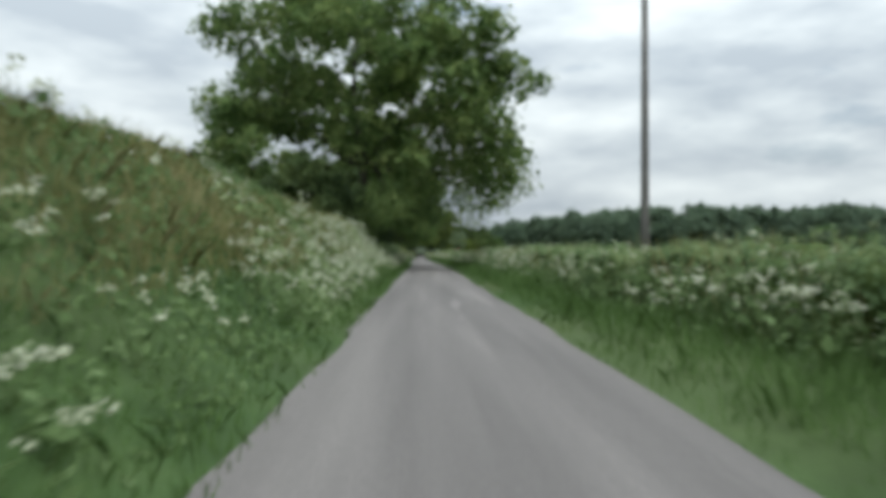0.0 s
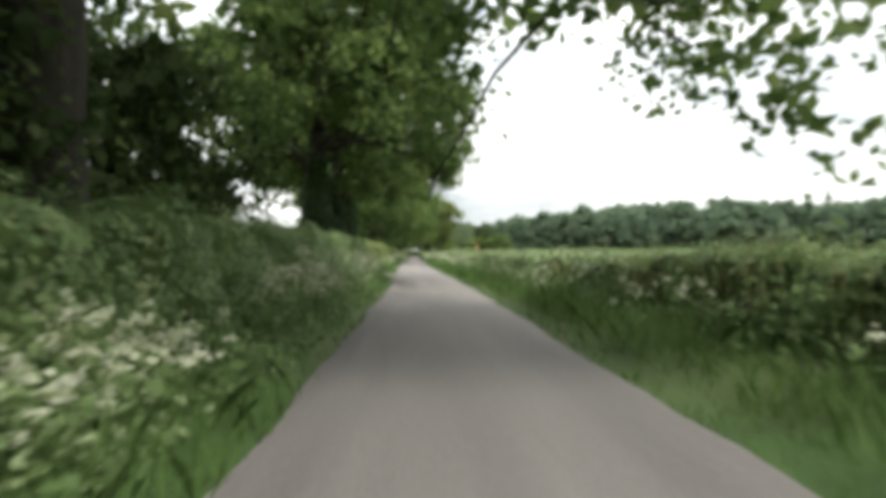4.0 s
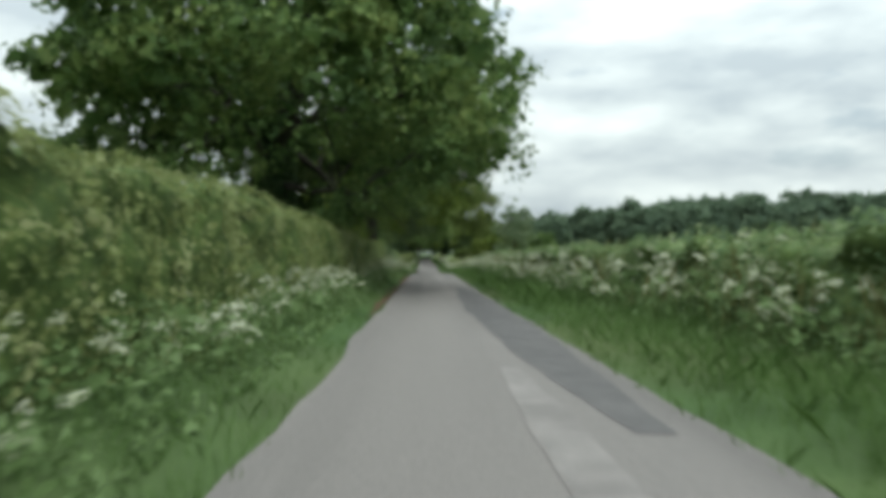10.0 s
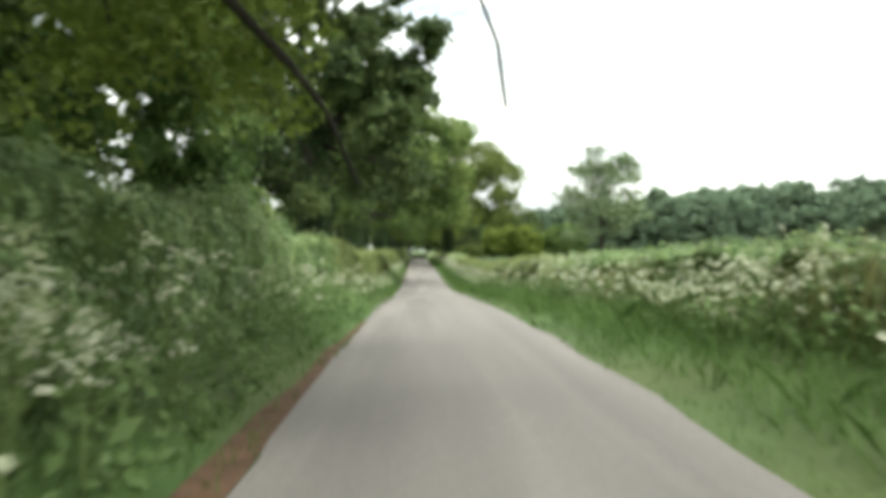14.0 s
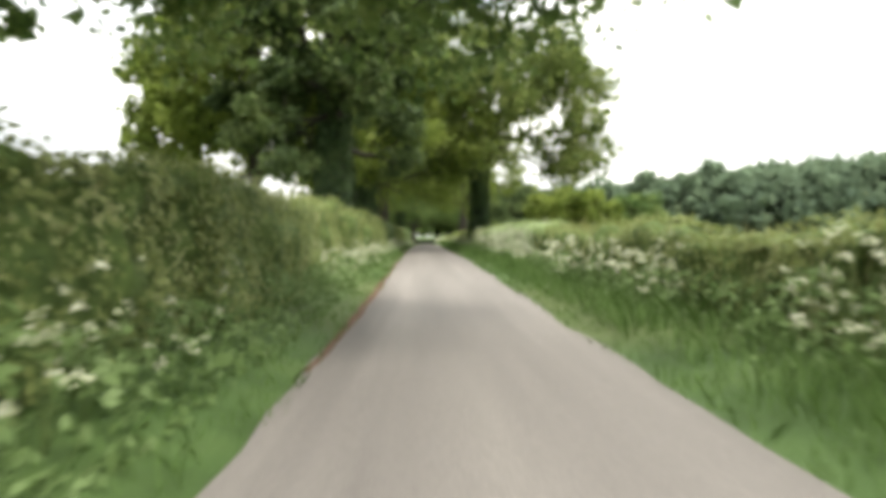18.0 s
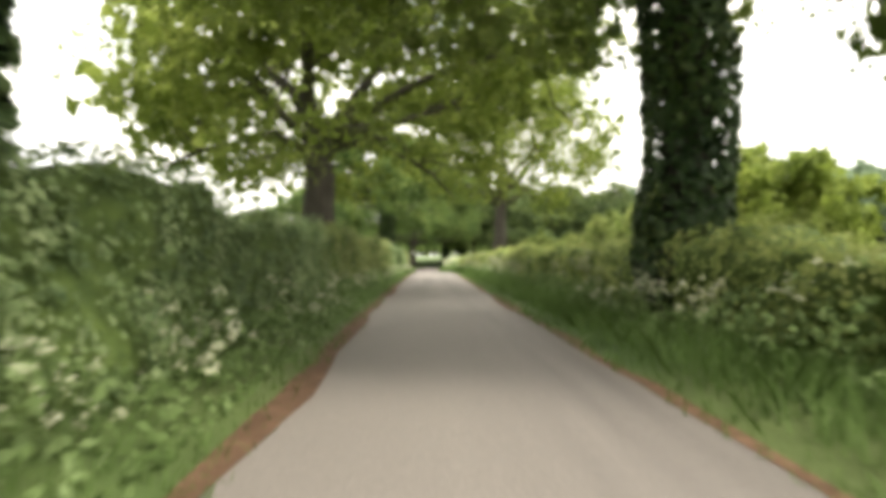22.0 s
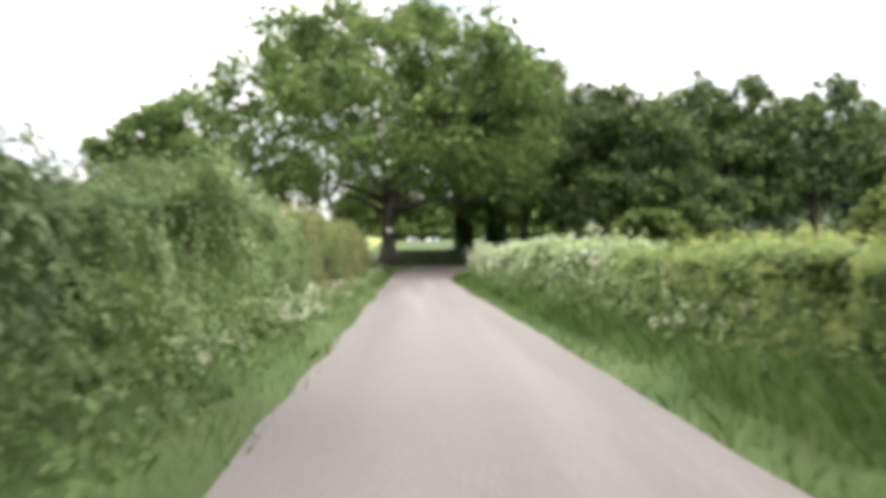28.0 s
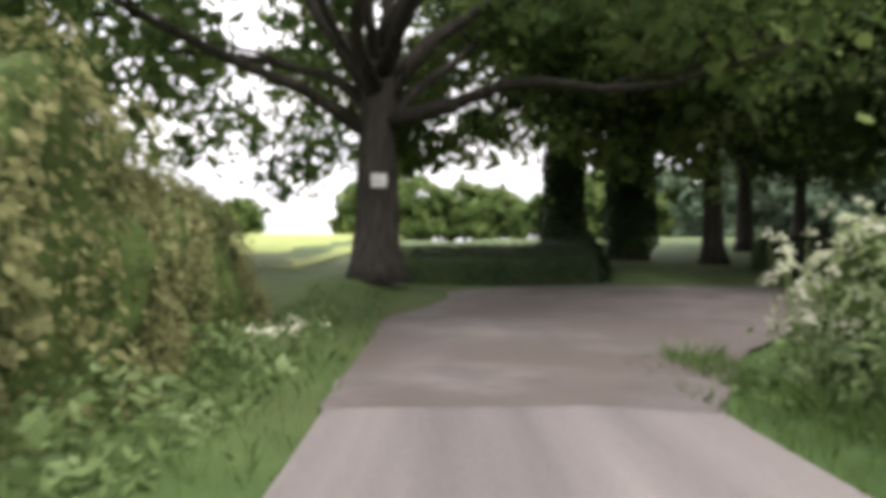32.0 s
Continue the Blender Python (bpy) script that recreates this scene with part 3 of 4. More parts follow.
tree("oak_tree", -3.9, 167.0, 16.0, 6.5, 0.42, OAKS, "oak with lighter leaf standing in the hedge", LIME, 34000, 0.23, -0.02, 0, (1.0, 0), 6, 10, 90, dense=1.3)
tree("field_tree", -7.5, 177.0, 8.0, 4.0, 0.3, OAKS, "leafy tree behind the hedge", OAK, 13000, 0.28, 0.1, 0, (0, 0), 60, 6, 60)
tree("ash_tree", -4.2, 190.0, 16.5, 5.4, 0.40, OAKS, "narrow ivy-smothered tree with dark foliage", DEEP, 24000, 0.25, 0.04, 8, (0, 0), 7, 7, 110, dense=2.2)
tree("oak_tree", -4.2, 210.5, 16.0, 7.4, 0.48, OAKS, "ivy-clad oak leaning over the hedge", GREEN, 26000, 0.26, 0.10, 5.5, (0.5, 5.0), 8, 10, 110, dense=0.9)
tree("oak_tree", -9.5, 248.0, 15.0, 7.0, 0.4, OAKS, "light green oak behind the hedge", LIME, 22000, 0.26, 0.14, 0, (0, 0), 64, 9, 90, dense=0.8)
tree("oak_tree", -4.0, 240.0, 18.0, 4.9, 0.55, OAKS, "dark ivy-covered oak with low hanging boughs", DEEP, 34000, 0.27, 0.10, 9, (-0.5, 0), 9, 10, 125)
tree("oak_tree", -4.0, 258.0, 15.5, 7.6, 0.45, OAKS, "oak with ivy on its trunk and yellow-green leaf", LIME, 32000, 0.20, 0.20, 6, (0.8, 0), 10, 12, 100, dense=1.1)
tree("oak_tree", -4.0, 279.0, 15.5, 10.4, 0.72, OAKS, "oak with bare brown trunk and long level boughs", LIME, 44000, 0.19, 0.12, 0, (1.4, 3.5), 11, 12, 120, fork=0.38, bough=0.36, dense=1.2, first=0.84)
tree("oak_tree", -3.8, 322.0, 18.0, 7.0, 0.5, OAKS, "ivy-hung oak leaning towards the lane", OAK, 36000, 0.23, 0.03, 9.0, (-1.2, 0), 12, 10, 130, dense=1.4)
tree("oak_tree", 4.7, 265.0, 18.5, 10.4, 0.48, OAKS, "ivy-covered oak in the low hedge", SPRING, 42000, 0.22, 0.20, 8.5, (0.8, 0), 13, 14, 130, fork=0.5, dense=0.9)
tree("oak_tree", 5.5, 306.0, 17.0, 8.2, 0.54, OAKS, "open-crowned oak with forked dark limbs", LIME, 27000, 0.18, 0.27, 0, (0.6, 0), 14, 12, 110, fork=0.36, bough=0.44, dense=0.6, spray=0.34, first=0.75)

END = Y_END
tree("oak_tree", -1.6, END + 16.5, 18.8, 12.6, 0.55, OAKS, "large oak with low spreading limbs at the bend", OAK, 66000, 0.21, 0.03, 0, (0.1, 0), 15, 15, 250, fork=0.29, bough=0.38, dense=1.6, spray=0.48)
tree("oak_tree", 4.2, END + 25, 17.0, 7.4, 0.45, OAKS, "ivy-clad oak in heavy shade beyond the bend", GREEN, 24000, 0.24, 0.09, 5.0, (0, 0), 16, 9, 90, dense=0.5, spray=0.4)
tree("oak_tree", 7.0, END + 27, 17.5, 7.4, 0.60, OAKS, "stout dark ivy-clad oak beyond the bend", GREEN, 24000, 0.24, 0.06, 5.5, (0, 0), 17, 9, 90, dense=0.6, spray=0.4)
tree("oak_tree", 15.5, END + 17, 12.5, 5.6, 0.4, OAKS, "dark oak by the lane past the bend", DEEP, 15000, 0.26, 0.10, 0, (0, 0), 61, 8, 65)
tree("oak_tree", 14.0, END + 33, 16.0, 7.5, 0.4, OAKS, "dark oak behind the lane", DEEP, 14000, 0.26, 0.10, 0, (0, 0), 62, 8, 65)
tree("oak_tree", 9.1, END + 24, 15.5, 6.4, 0.34, OAKS, "dark oak by the lane beyond the bend", DEEP, 15000, 0.26, 0.12, 0, (0, 0), 18, 8, 65, dense=0.5, spray=0.45)
for k, (u, dy, h, w) in enumerate([(19, 38, 15, 7), (27, 34, 14, 7), (24, 22, 14, 6.5), (33, 24, 14, 7)]):
    tree("oak_tree", u, END + dy, h, w, 0.36, OAKS, "dark oak in the belt behind the lane", DEEP, 9000, 0.34, 0.14, 0, (0, 0), 70 + k, 5, 55, dense=0.7)
tree("field_tree", -23, END + 34, 15.5, 6.6, 0.3, "field trees", "rounded tree behind the hedge", OAK, 15000, 0.36, -0.05, 0, (0, 0), 19, 5, 100)
# Added small tree that stands in for the broad oak's own low dark foliage.
tree("thorn_tree", -6.6, 149.5, 6.0, 1.9, 0.16, "field trees", "dark foliage added low under the broad oak", DEEP, 5000, 0.18, 0.1, 0, (0, 0), 59, 5, 30)
for k, (u, y, h, w) in enumerate([(-7.2, 45, 5.5, 3.6), (-8.2, 53, 6.5, 4.2), (-7.0, 61, 5.5, 3.6)]):
    tree("thorn_tree", u, y, h, w, 0.16, "field trees", "dark thorn thicket under the oak on the bank", DEEP, 6500, 0.24, 0.0, 0, (0, 0), 63 + k, 4, 40)
tree("thorn_tree", -21, 60, 9.5, 4.4, 0.2, "field trees", "brownish thorn thicket on top of the bank", RUSSET, 9000, 0.2, 0.05, 0, (0, 0), 20, 5, 50)
tree("ash_tree", 11.2, 204.0, 8.2, 2.6, 0.15, "field trees", "pale airy young ash in the field hedge", PALE, 9000, 0.13, 0.2, 0, (0, 0), 21, 10, 40, dense=0.5, spray=0.2)
for k, (u, y, h, w, m, what) in enumerate([
        (17, 288, 6.2, 5.2, LIME, "rounded bushy tree behind the low hedge"), (12.5, 332, 3.6, 2.6, SPRING, "bright green bushy tree behind the low hedge"),
        (24, 322, 6.5, 5.0, SPRING, "green bushy tree across the field"), (21, 348, 4.2, 3.0, SPRING, "bright bushy tree at the field's corner"),
        (12.0, END + 2, 3.2, 1.9, SPRING, "leafy young tree behind the hedge"), (18, END + 14, 7, 4.2, DEEP, "leafy tree behind the hedge"),
        (26, END - 6, 7, 5.0, SPRING, "green tree across the field"), (33, 318, 7.5, 5.0, OAK, "green tree across the field")]):
    tree("field_tree", u, y, h, w, 0.26, "field trees", what, m, 8000, 0.32, 0.06, 0, (0, 0), 22 + k, 5, 55)

# far woods: three trees, copied along the edge of the wood
WOODS = "trees of the far wood"
far_kinds = [tree("woodland_tree", 60 + 15 * i, 440 + 5 * i, 17 + 2 * i, 8.5, 0.4, WOODS, "dull green tree of the far wood, haze put into its colour", FAR_HAZE, 1000, 1.25, -0.1, 0, (0, 0), 40 + i, 3, 20, spray=1.6, dense=1.2)
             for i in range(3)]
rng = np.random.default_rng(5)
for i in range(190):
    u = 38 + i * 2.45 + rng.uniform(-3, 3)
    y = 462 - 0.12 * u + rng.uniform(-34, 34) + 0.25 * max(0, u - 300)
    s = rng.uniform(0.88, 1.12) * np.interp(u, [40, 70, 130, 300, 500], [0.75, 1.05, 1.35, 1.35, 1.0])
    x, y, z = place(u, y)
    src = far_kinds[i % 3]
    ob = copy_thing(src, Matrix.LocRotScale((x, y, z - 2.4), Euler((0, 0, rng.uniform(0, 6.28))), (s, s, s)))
mid_kinds = [tree("field_tree", -34 - 9 * i, END + 118 + 6 * i, 7.0 + i, 4.2, 0.25, WOODS, "green tree at the meadow's far side", OAK, 1700, 0.5, 0.0, 0, (0, 0), 45 + i, 4, 20, spray=0.8, dense=1.2)
             for i in range(2)]
for i in range(34):
    u = -52 - i * 6 + rng.uniform(-3, 3) if i < 14 else -14 + (i - 14) * 3.6 + rng.uniform(-1.5, 1.5)
    x, y, z = place(u, END + 122 + rng.uniform(-10, 10))
    s = rng.uniform(0.9, 1.5)
    copy_thing(mid_kinds[i % 2], Matrix.LocRotScale((x, y, z - 0.5), Euler((0, 0, rng.uniform(0, 6.28))), (s, s, s)))


# ---- hedges ----
def hedge(name, side, y0, y1, foot, high, deep, label, mat, count=680, leaf=0.094, seed=1, ends=(True, True), rough=0.23, slope=0.25, droop=False, core=CORE):
    """A length of hedge: a dark uneven inside under a coat of leaves. side -1: on the camera's left."""
    rng = np.random.default_rng(seed * 31 + 3)
    length = y1 - y0
    m, k = max(int(length / 0.28), 3), 30
    ys = np.linspace(y0, y1, m)
    t = np.linspace(0, 1, k)
    # profile from the foot over the top to the back
    pu = np.interp(t, [0, 0.42, 0.52, 0.62, 0.72, 1], [0, slope * 0.8, slope * 1.3, deep * 0.6, deep * 0.9, deep])
    ph = np.interp(t, [0, 0.42, 0.52, 0.62, 0.72, 1], [-0.1, 0.86, 0.97, 1.0, 0.92, -0.05])

    f0, f1 = foot if isinstance(foot, tuple) else (foot, foot)
    lumps = 5 + side     # the same along one side, so that lengths meet

    def skin(yy, tt, out=0.0, ends=ends):
        bu, bh = np.interp(tt, t, pu), np.interp(tt, t, ph)
        taper = np.minimum(1, np.minimum(yy - y0 + (0 if ends[0] else 9), y1 - yy + (0 if ends[1] else 9)) / 0.7 + 0.35) ** 0.5
        w = rough * (1.0 * grain(yy, tt * 5, 1.05, lumps) + 0.85 * grain(yy, tt * 5, 0.43, lumps + 9)) + out
        fall = np.sqrt(np.clip(1 - 0.9 * ((yy - y0) / length) ** 2.2, 0.03, 1)) if droop else 1.0
        hh = high * (1 + 0.07 * grain(yy, yy * 0, 3.7, lumps + 4)) * taper * fall
        uu = f0 + (f1 - f0) * (yy - y0) / length + 0.18 * grain(yy, yy * 0, 4.5, lumps + 7) + bu - w * np.interp(tt, [0.40, 0.64], [1, -0.6])
        u = side * uu
        z = lane_z(yy) + rise(u, yy) + bh * hh + w * np.interp(tt, [0.28, 0.48, 0.76, 0.9], [0.1, 0.9, 0.9, 0.1])
        return np.stack([u + lane_x(yy), yy, z], -1)
    yy, tt = np.meshgrid(ys, t, indexing="ij")
    v = skin(yy.ravel(), tt.ravel(), -0.06 - 0.36 * rough, (True, True))
    i = np.arange(m * k).reshape(m, k)
    f = np.stack([i[:-1, :-1], i[:-1, 1:], i[1:, 1:], i[1:, :-1]], -1).reshape(-1, 4)
    caps = [i[0, ::-1], i[-1, :]]
    n = int(count * length * (high / 2.2) ** 0.6)
    ly = rng.uniform(y0, y1, n)
    lt = rng.beta(1.0, 1.25, n) * 0.86
    p = skin(ly, lt, 0) + rng.normal(0, 0.045, (n, 3))
    nor = np.stack([-side * np.where(lt < 0.5, 1.0, -0.2), 0 * ly, np.where(lt < 0.42, 0.35, 1.0)], -1)
    for e, dirn, shut in ((y0, -1, ends[0]), (y1, 1, ends[1])):
        q = int(count * (1.1 if shut else 0.6))
        a, b = rng.uniform(0.05, 1, q), rng.uniform(0, 1, q)
        base = skin(np.full(q, e), np.full(q, 0.01), 0)
        px = base[:, 0] + side * deep * a
        pz = base[:, 2] + b * high * (0.2 if droop and dirn > 0 else 0.75 if shut else 0.88)
        p = np.concatenate([p, np.stack([px, np.full(q, e) + dirn * rng.uniform(0, 0.12, q), pz], -1)])
        nor = np.concatenate([nor, np.tile([0, dirn, 0.3], (q, 1))])
    lv, lf = blades(rng, p, leaf, 0.7, nor, 0.6)
    o = np.array([float(lane_x(y0) + side * f0), y0, float(lane_z(y0))])
    ob = empty(name, *o)
    part("inside", v - o, [tuple(r) for r in f.tolist()] + [tuple(c.tolist()) for c in caps], core, ob, "dark uneven filling inside the hedge")
    part("leaves", lv - o, lf, mat, ob)
    return tagged(ob, label, "hedge", group="hedgerows of the lane")


def hedgerow(side, t0, t1, foot, high, deep, label, mat, seed, piece=14.0, ends=(False, False), **kw):
    y0, y1 = (t0, t1)
    n = max(1, round((y1 - y0) / piece))
    for i in range(n):
        a, b = y0 + (y1 - y0) * i / n, y0 + (y1 - y0) * (i + 1) / n
        f = tuple(float(np.interp(q / n, [0, 1], foot)) for q in (i, i + 1)) if isinstance(foot, tuple) else foot
        h = np.interp((i + 0.5) / n, [0, 1], high) if isinstance(high, tuple) else high
        hedge("hedge", side, a - 0.15, b + 0.15, f, h, deep, label, mat, seed=seed + i, ends=(ends[0] and i == 0, ends[1] and i == n - 1), **kw)


A = along
hedgerow(-1, A(4.3), DRIVE[0] - 0.4, 2.6, (1.7, 2.0), 2.2, "overgrown mixed hedge behind cow parsley", HAW, 40, ends=(True, True))
hedgerow(-1, DRIVE[1] + 0.4, A(10.4), (3.9, 2.7), (2.35, 2.3), 1.6, "clipped hawthorn hedge above a grass verge", HAW_SUN, 50, ends=(True, False))
hedge("holly_bush", -1, A(12.7), A(13.3), 3.9, 2.1, 1.6, "dark holly bush behind a gap in the hedge", IVY_AND_SHADE, count=1300, seed=66, core=DARK)
hedgerow(-1, A(10.4), A(12.84), (2.7, 2.6), (2.3, 2.2), 1.6, "dense green hedge with cow parsley at its foot", HAW_SUN, 60, ends=(False, True))
hedgerow(-1, A(13.07), A(14.1), 2.6, 2.05, 1.6, "yellowish hedge past the holly, sunlight put into its colour", HAW_SUN, 68, ends=(True, False))
hedgerow(-1, A(14.1), A(16.0), (2.6, 2.7), 2.05, 1.6, "clipped green hedge with white flowers along it", HAW, 70)
hedgerow(-1, A(16.0), A(20.2), 2.6, 2.15, 1.6, "yellowish green hawthorn hedge", HAW_SUN, 80)
hedgerow(-1, A(20.2), A(22.3), 2.35, 2.05, 1.6, "tall yellowish hedge before the trees, sunlight put into its colour", HAW_SUN, 85)
hedgerow(-1, A(22.3), A(23.8), 2.3, 1.95, 1.6, "hedge under the trees, their shade put into its colour", HAW_SHADE, 90)
hedgerow(-1, A(23.8), A(26.0), 2.3, 2.0, 1.6, "green hedge beside the lane, sunlight put into its colour", HAW_SUN, 100)
hedgerow(-1, A(26.0), A(28.6), 2.3, 2.0, 1.6, "leafy hedge under an oak, shade put into its colour", HAW_SHADE, 110)
hedgerow(-1, A(28.6), A(29.7), 2.35, (2.1, 2.2), 1.7, "tall lumpy green hawthorn hedge", HAW, 120, count=1150, leaf=0.08, rough=0.34)
hedgerow(-1, A(29.7), END + 6.0, 2.35, (2.35, 2.25), 1.7, "tall straw-tinged hawthorn hedge by the bend", HAW_STRAW, 126, count=1150, leaf=0.08, rough=0.34)
hedge("hedge", -1, END + 5.7, END + 11.2, (2.4, 3.0), 2.2, 1.7, "rounded end of a straw-tinged hawthorn hedge", HAW_STRAW, count=1150, leaf=0.08, seed=129, rough=0.34, droop=True, ends=(False, True))
hedgerow(1, -20, 107.3, 4.3, 1.05, 1.3, "low tangled hedge with cow parsley before a field", HAW, 140, count=620, ends=(True, True))
hedgerow(1, 109.8, A(16.2), 4.6, (1.35, 1.15), 1.4, "low rough hedge full of white flowers", HAW, 160, count=620, ends=(True, False))
hedgerow(1, A(20.2), A(22.4), 4.0, 1.4, 1.3, "low hedge pale with cow parsley", PARSLEY, 195, count=650)
hedgerow(1, A(16.2), A(20.2), 4.1, 1.3, 1.3, "low trimmed hedge with a straw-coloured top", HAW_SUN, 180, count=650)
hedgerow(1, A(22.4), A(26.2), 4.0, 1.35, 1.3, "low hedge with long grass on top", HAW_PALE, 200, count=650)
hedgerow(1, A(26.2), A(29.3), 3.6, 1.32, 1.4, "rounded light green hedge", HAW_PALE, 210, count=700)
hedgerow(1, A(29.3), END + 6.9, (3.45, 3.6), 1.45, 1.5, "bushy hedge covered in white cow parsley", PARSLEY, 220, count=800, ends=(False, True))
# low hedges behind the oak at the bend, tree shade painted in as near-black leaves
hedge("hedge", -1, END + 20, END + 23, -4.8, 1.1, 6.3, "low hedge behind the oak, shade put into its near-black colour", IVY_AND_SHADE, count=4200, leaf=0.085, seed=230, rough=0.1, core=DARK)
hedge("hedge", 1, END + 19.5, END + 22, 9.5, 1.1, 12, "low hedge beyond the bend, shade put into its near-black colour", IVY_AND_SHADE, count=5000, leaf=0.085, seed=231, rough=0.1, core=DARK)


# ---- verge plants ----
def grass(name, y0, y1, u0, u1, count, tall, mat, label, seed, fall=1.0):
    rng = np.random.default_rng(seed)
    n = int(count * (y1 - y0))
    y = rng.uniform(y0, y1, n)
    u = u0 + (u1 - u0) * rng.random(n) ** fall
    keep = grain(u, y, 0.8, seed) > rng.uniform(-1.3, 0.4, n)
    if u0 < 0:
        keep &= ~((y > DRIVE[0]) & (y < DRIVE[1]))
    u, y = u[keep], y[keep]
    n = len(u)
    base = np.stack([u + lane_x(y), y, ground_z(u, y) - 0.02], -1)
    h = tall * rng.uniform(0.5, 1.3, n) * (0.75 + 0.35 * grain(u, y, 2.5, seed + 1))
    th = rng.uniform(0, 6.283, n)
    w = np.stack([np.cos(th), np.sin(th), 0 * th], -1) * min(0.004 + 0.010 * tall, 0.009)
    bow = 0.28 if tall < 0.7 else 0.10
    d = np.stack([np.clip(rng.normal(0, bow, n), -2 * bow, 2 * bow), np.clip(rng.normal(0, bow, n), -2 * bow, 2 * bow), np.ones(n)], -1) * h[:, None]
    d2 = d * np.array([1.6, 1.6, 1.0])
    v = np.stack([base - w, base + w, base + d * 0.6 + w * 0.7, base + d2, base + d * 0.6 - w * 0.7], 1).reshape(-1, 3)
    f = np.arange(5 * n).reshape(n, 5)
    return tagged(solid(name, v, f, mat), label, "grass", kind="stuff")


grass("verge_grass", -8, BANK_END, -5.4, LEFT + 0.05, 480, 0.36, BLADE, "long green grass on the bank", 1)
grass("bank_grass", -8, BANK_END, -7.0, -2.6, 900, 0.5, STRAW, "straw-coloured seeding grass along the bank's top", 2)
for i, (a, b) in enumerate([(BANK_END, A(8.3)), (A(8.3), A(12)), (A(12), A(16)), (A(16), A(20)), (A(20), A(24)), (A(24), A(28)), (A(28), END + 15)]):
    w = [-3.2, -4.3, -3.0, -3.0, -2.7, -2.7, -2.8][i]
    grass("verge_grass", a, b, LEFT + 0.06, w, 190 if i != 1 else 360, 0.22, BLADE, "green verge grass beside the lane", 10 + i, 0.8)
for i, (a, b) in enumerate([(-8, A(4)), (A(4), A(8.8)), (A(8.8), A(13)), (A(13), A(17)), (A(17), A(21)), (A(21), A(25)), (A(25), A(29)), (A(29), END + 9)]):
    grass("verge_grass", a, b, RIGHT - 0.06, [4.6, 4.6, 4.8, 4.8, 4.3, 4.2, 3.8, 3.5][i], 200, 0.24, BLADE, "green verge grass before the low hedge", 30 + i)
    grass("long_grass", a, b, RIGHT + 0.45, [4.5, 4.5, 4.7, 4.7, 4.2, 4.0, 3.6, 3.3][i], 210, 0.5, BLADE, "long soft grass under the low hedge", 130 + i)
    grass("hedge_grass", a, b, 4.4, 5.8, 150, 1.25 if i < 4 else 1.42, STRAW, "tall seeding grass growing through the low hedge", 50 + i)


def parsley(y0, y1, u0, u1, count, tall, label, seed, spread=0.10, on=0.0):
    """Cow parsley: stems, a few leaves and flat white umbels."""
    rng = np.random.default_rng(seed)
    n = int(count * (y1 - y0))
    y = rng.uniform(y0, y1, n)
    u = rng.uniform(u0, u1, n)
    keep = grain(u * 0.6, y, 1.9, seed) > rng.uniform(-0.6, 0.55, n)
    if u1 < 0:
        keep &= ~((y > DRIVE[0] - 0.3) & (y < DRIVE[1] + 0.3))
    u, y = u[keep], y[keep]
    n = len(u)
    base = np.stack([u + lane_x(y), y, ground_z(u, y) + on], -1)
    h = tall * rng.uniform(0.42, 1.18, n)
    V, F, M = [], [], []
    off = 0
    heads = 6
    for k in range(heads):
        tip = base + np.stack([rng.normal(0, 0.19, n), rng.normal(0, 0.19, n), h * rng.uniform(0.55, 1.05, n)], -1)
        th = rng.uniform(0, 6.28, n)
        w = np.stack([np.cos(th), np.sin(th), 0 * th], -1) * 0.006
        V.append(np.stack([base - w, base + w, tip + w * 0.7, tip - w * 0.7], 1).reshape(-1, 3))
        F.append(np.arange(4 * n).reshape(n, 4) + off)
        M.append(np.zeros(n, int))
        off += 4 * n
        rad = spread * rng.uniform(0.38, 0.95, n)
        for j in range(7):
            a = j * 1.05 + th
            r = (0 if j == 6 else 0.62) * rad
            c = tip + np.stack([r * np.cos(a), r * np.sin(a), rng.normal(0, 0.025, n) + (0.02 if j == 6 else 0)], -1)
            bv, bf = blades(rng, c, rad * 0.62, 0.95, np.tile([-0.1, -0.8, 0.9], (n, 1)), 1.0)
            V.append(bv), F.append(bf + off), M.append(np.ones(n, int))
            off += 4 * n
    lc = np.repeat(base, 5, 0) + np.stack([rng.normal(0, 0.16, 5 * n), rng.normal(0, 0.16, 5 * n), np.repeat(h, 5) * rng.uniform(0.1, 0.6, 5 * n)], -1)
    bv, bf = blades(rng, lc, 0.17, 0.6)
    V.append(bv), F.append(bf + off), M.append(np.full(len(bf), 2))
    ob = solid("cow_parsley", np.concatenate(V), np.concatenate(F), [STEM, UMBEL, WEED], None, np.concatenate(M))
    return tagged(ob, label, "wild flowers", kind="stuff")


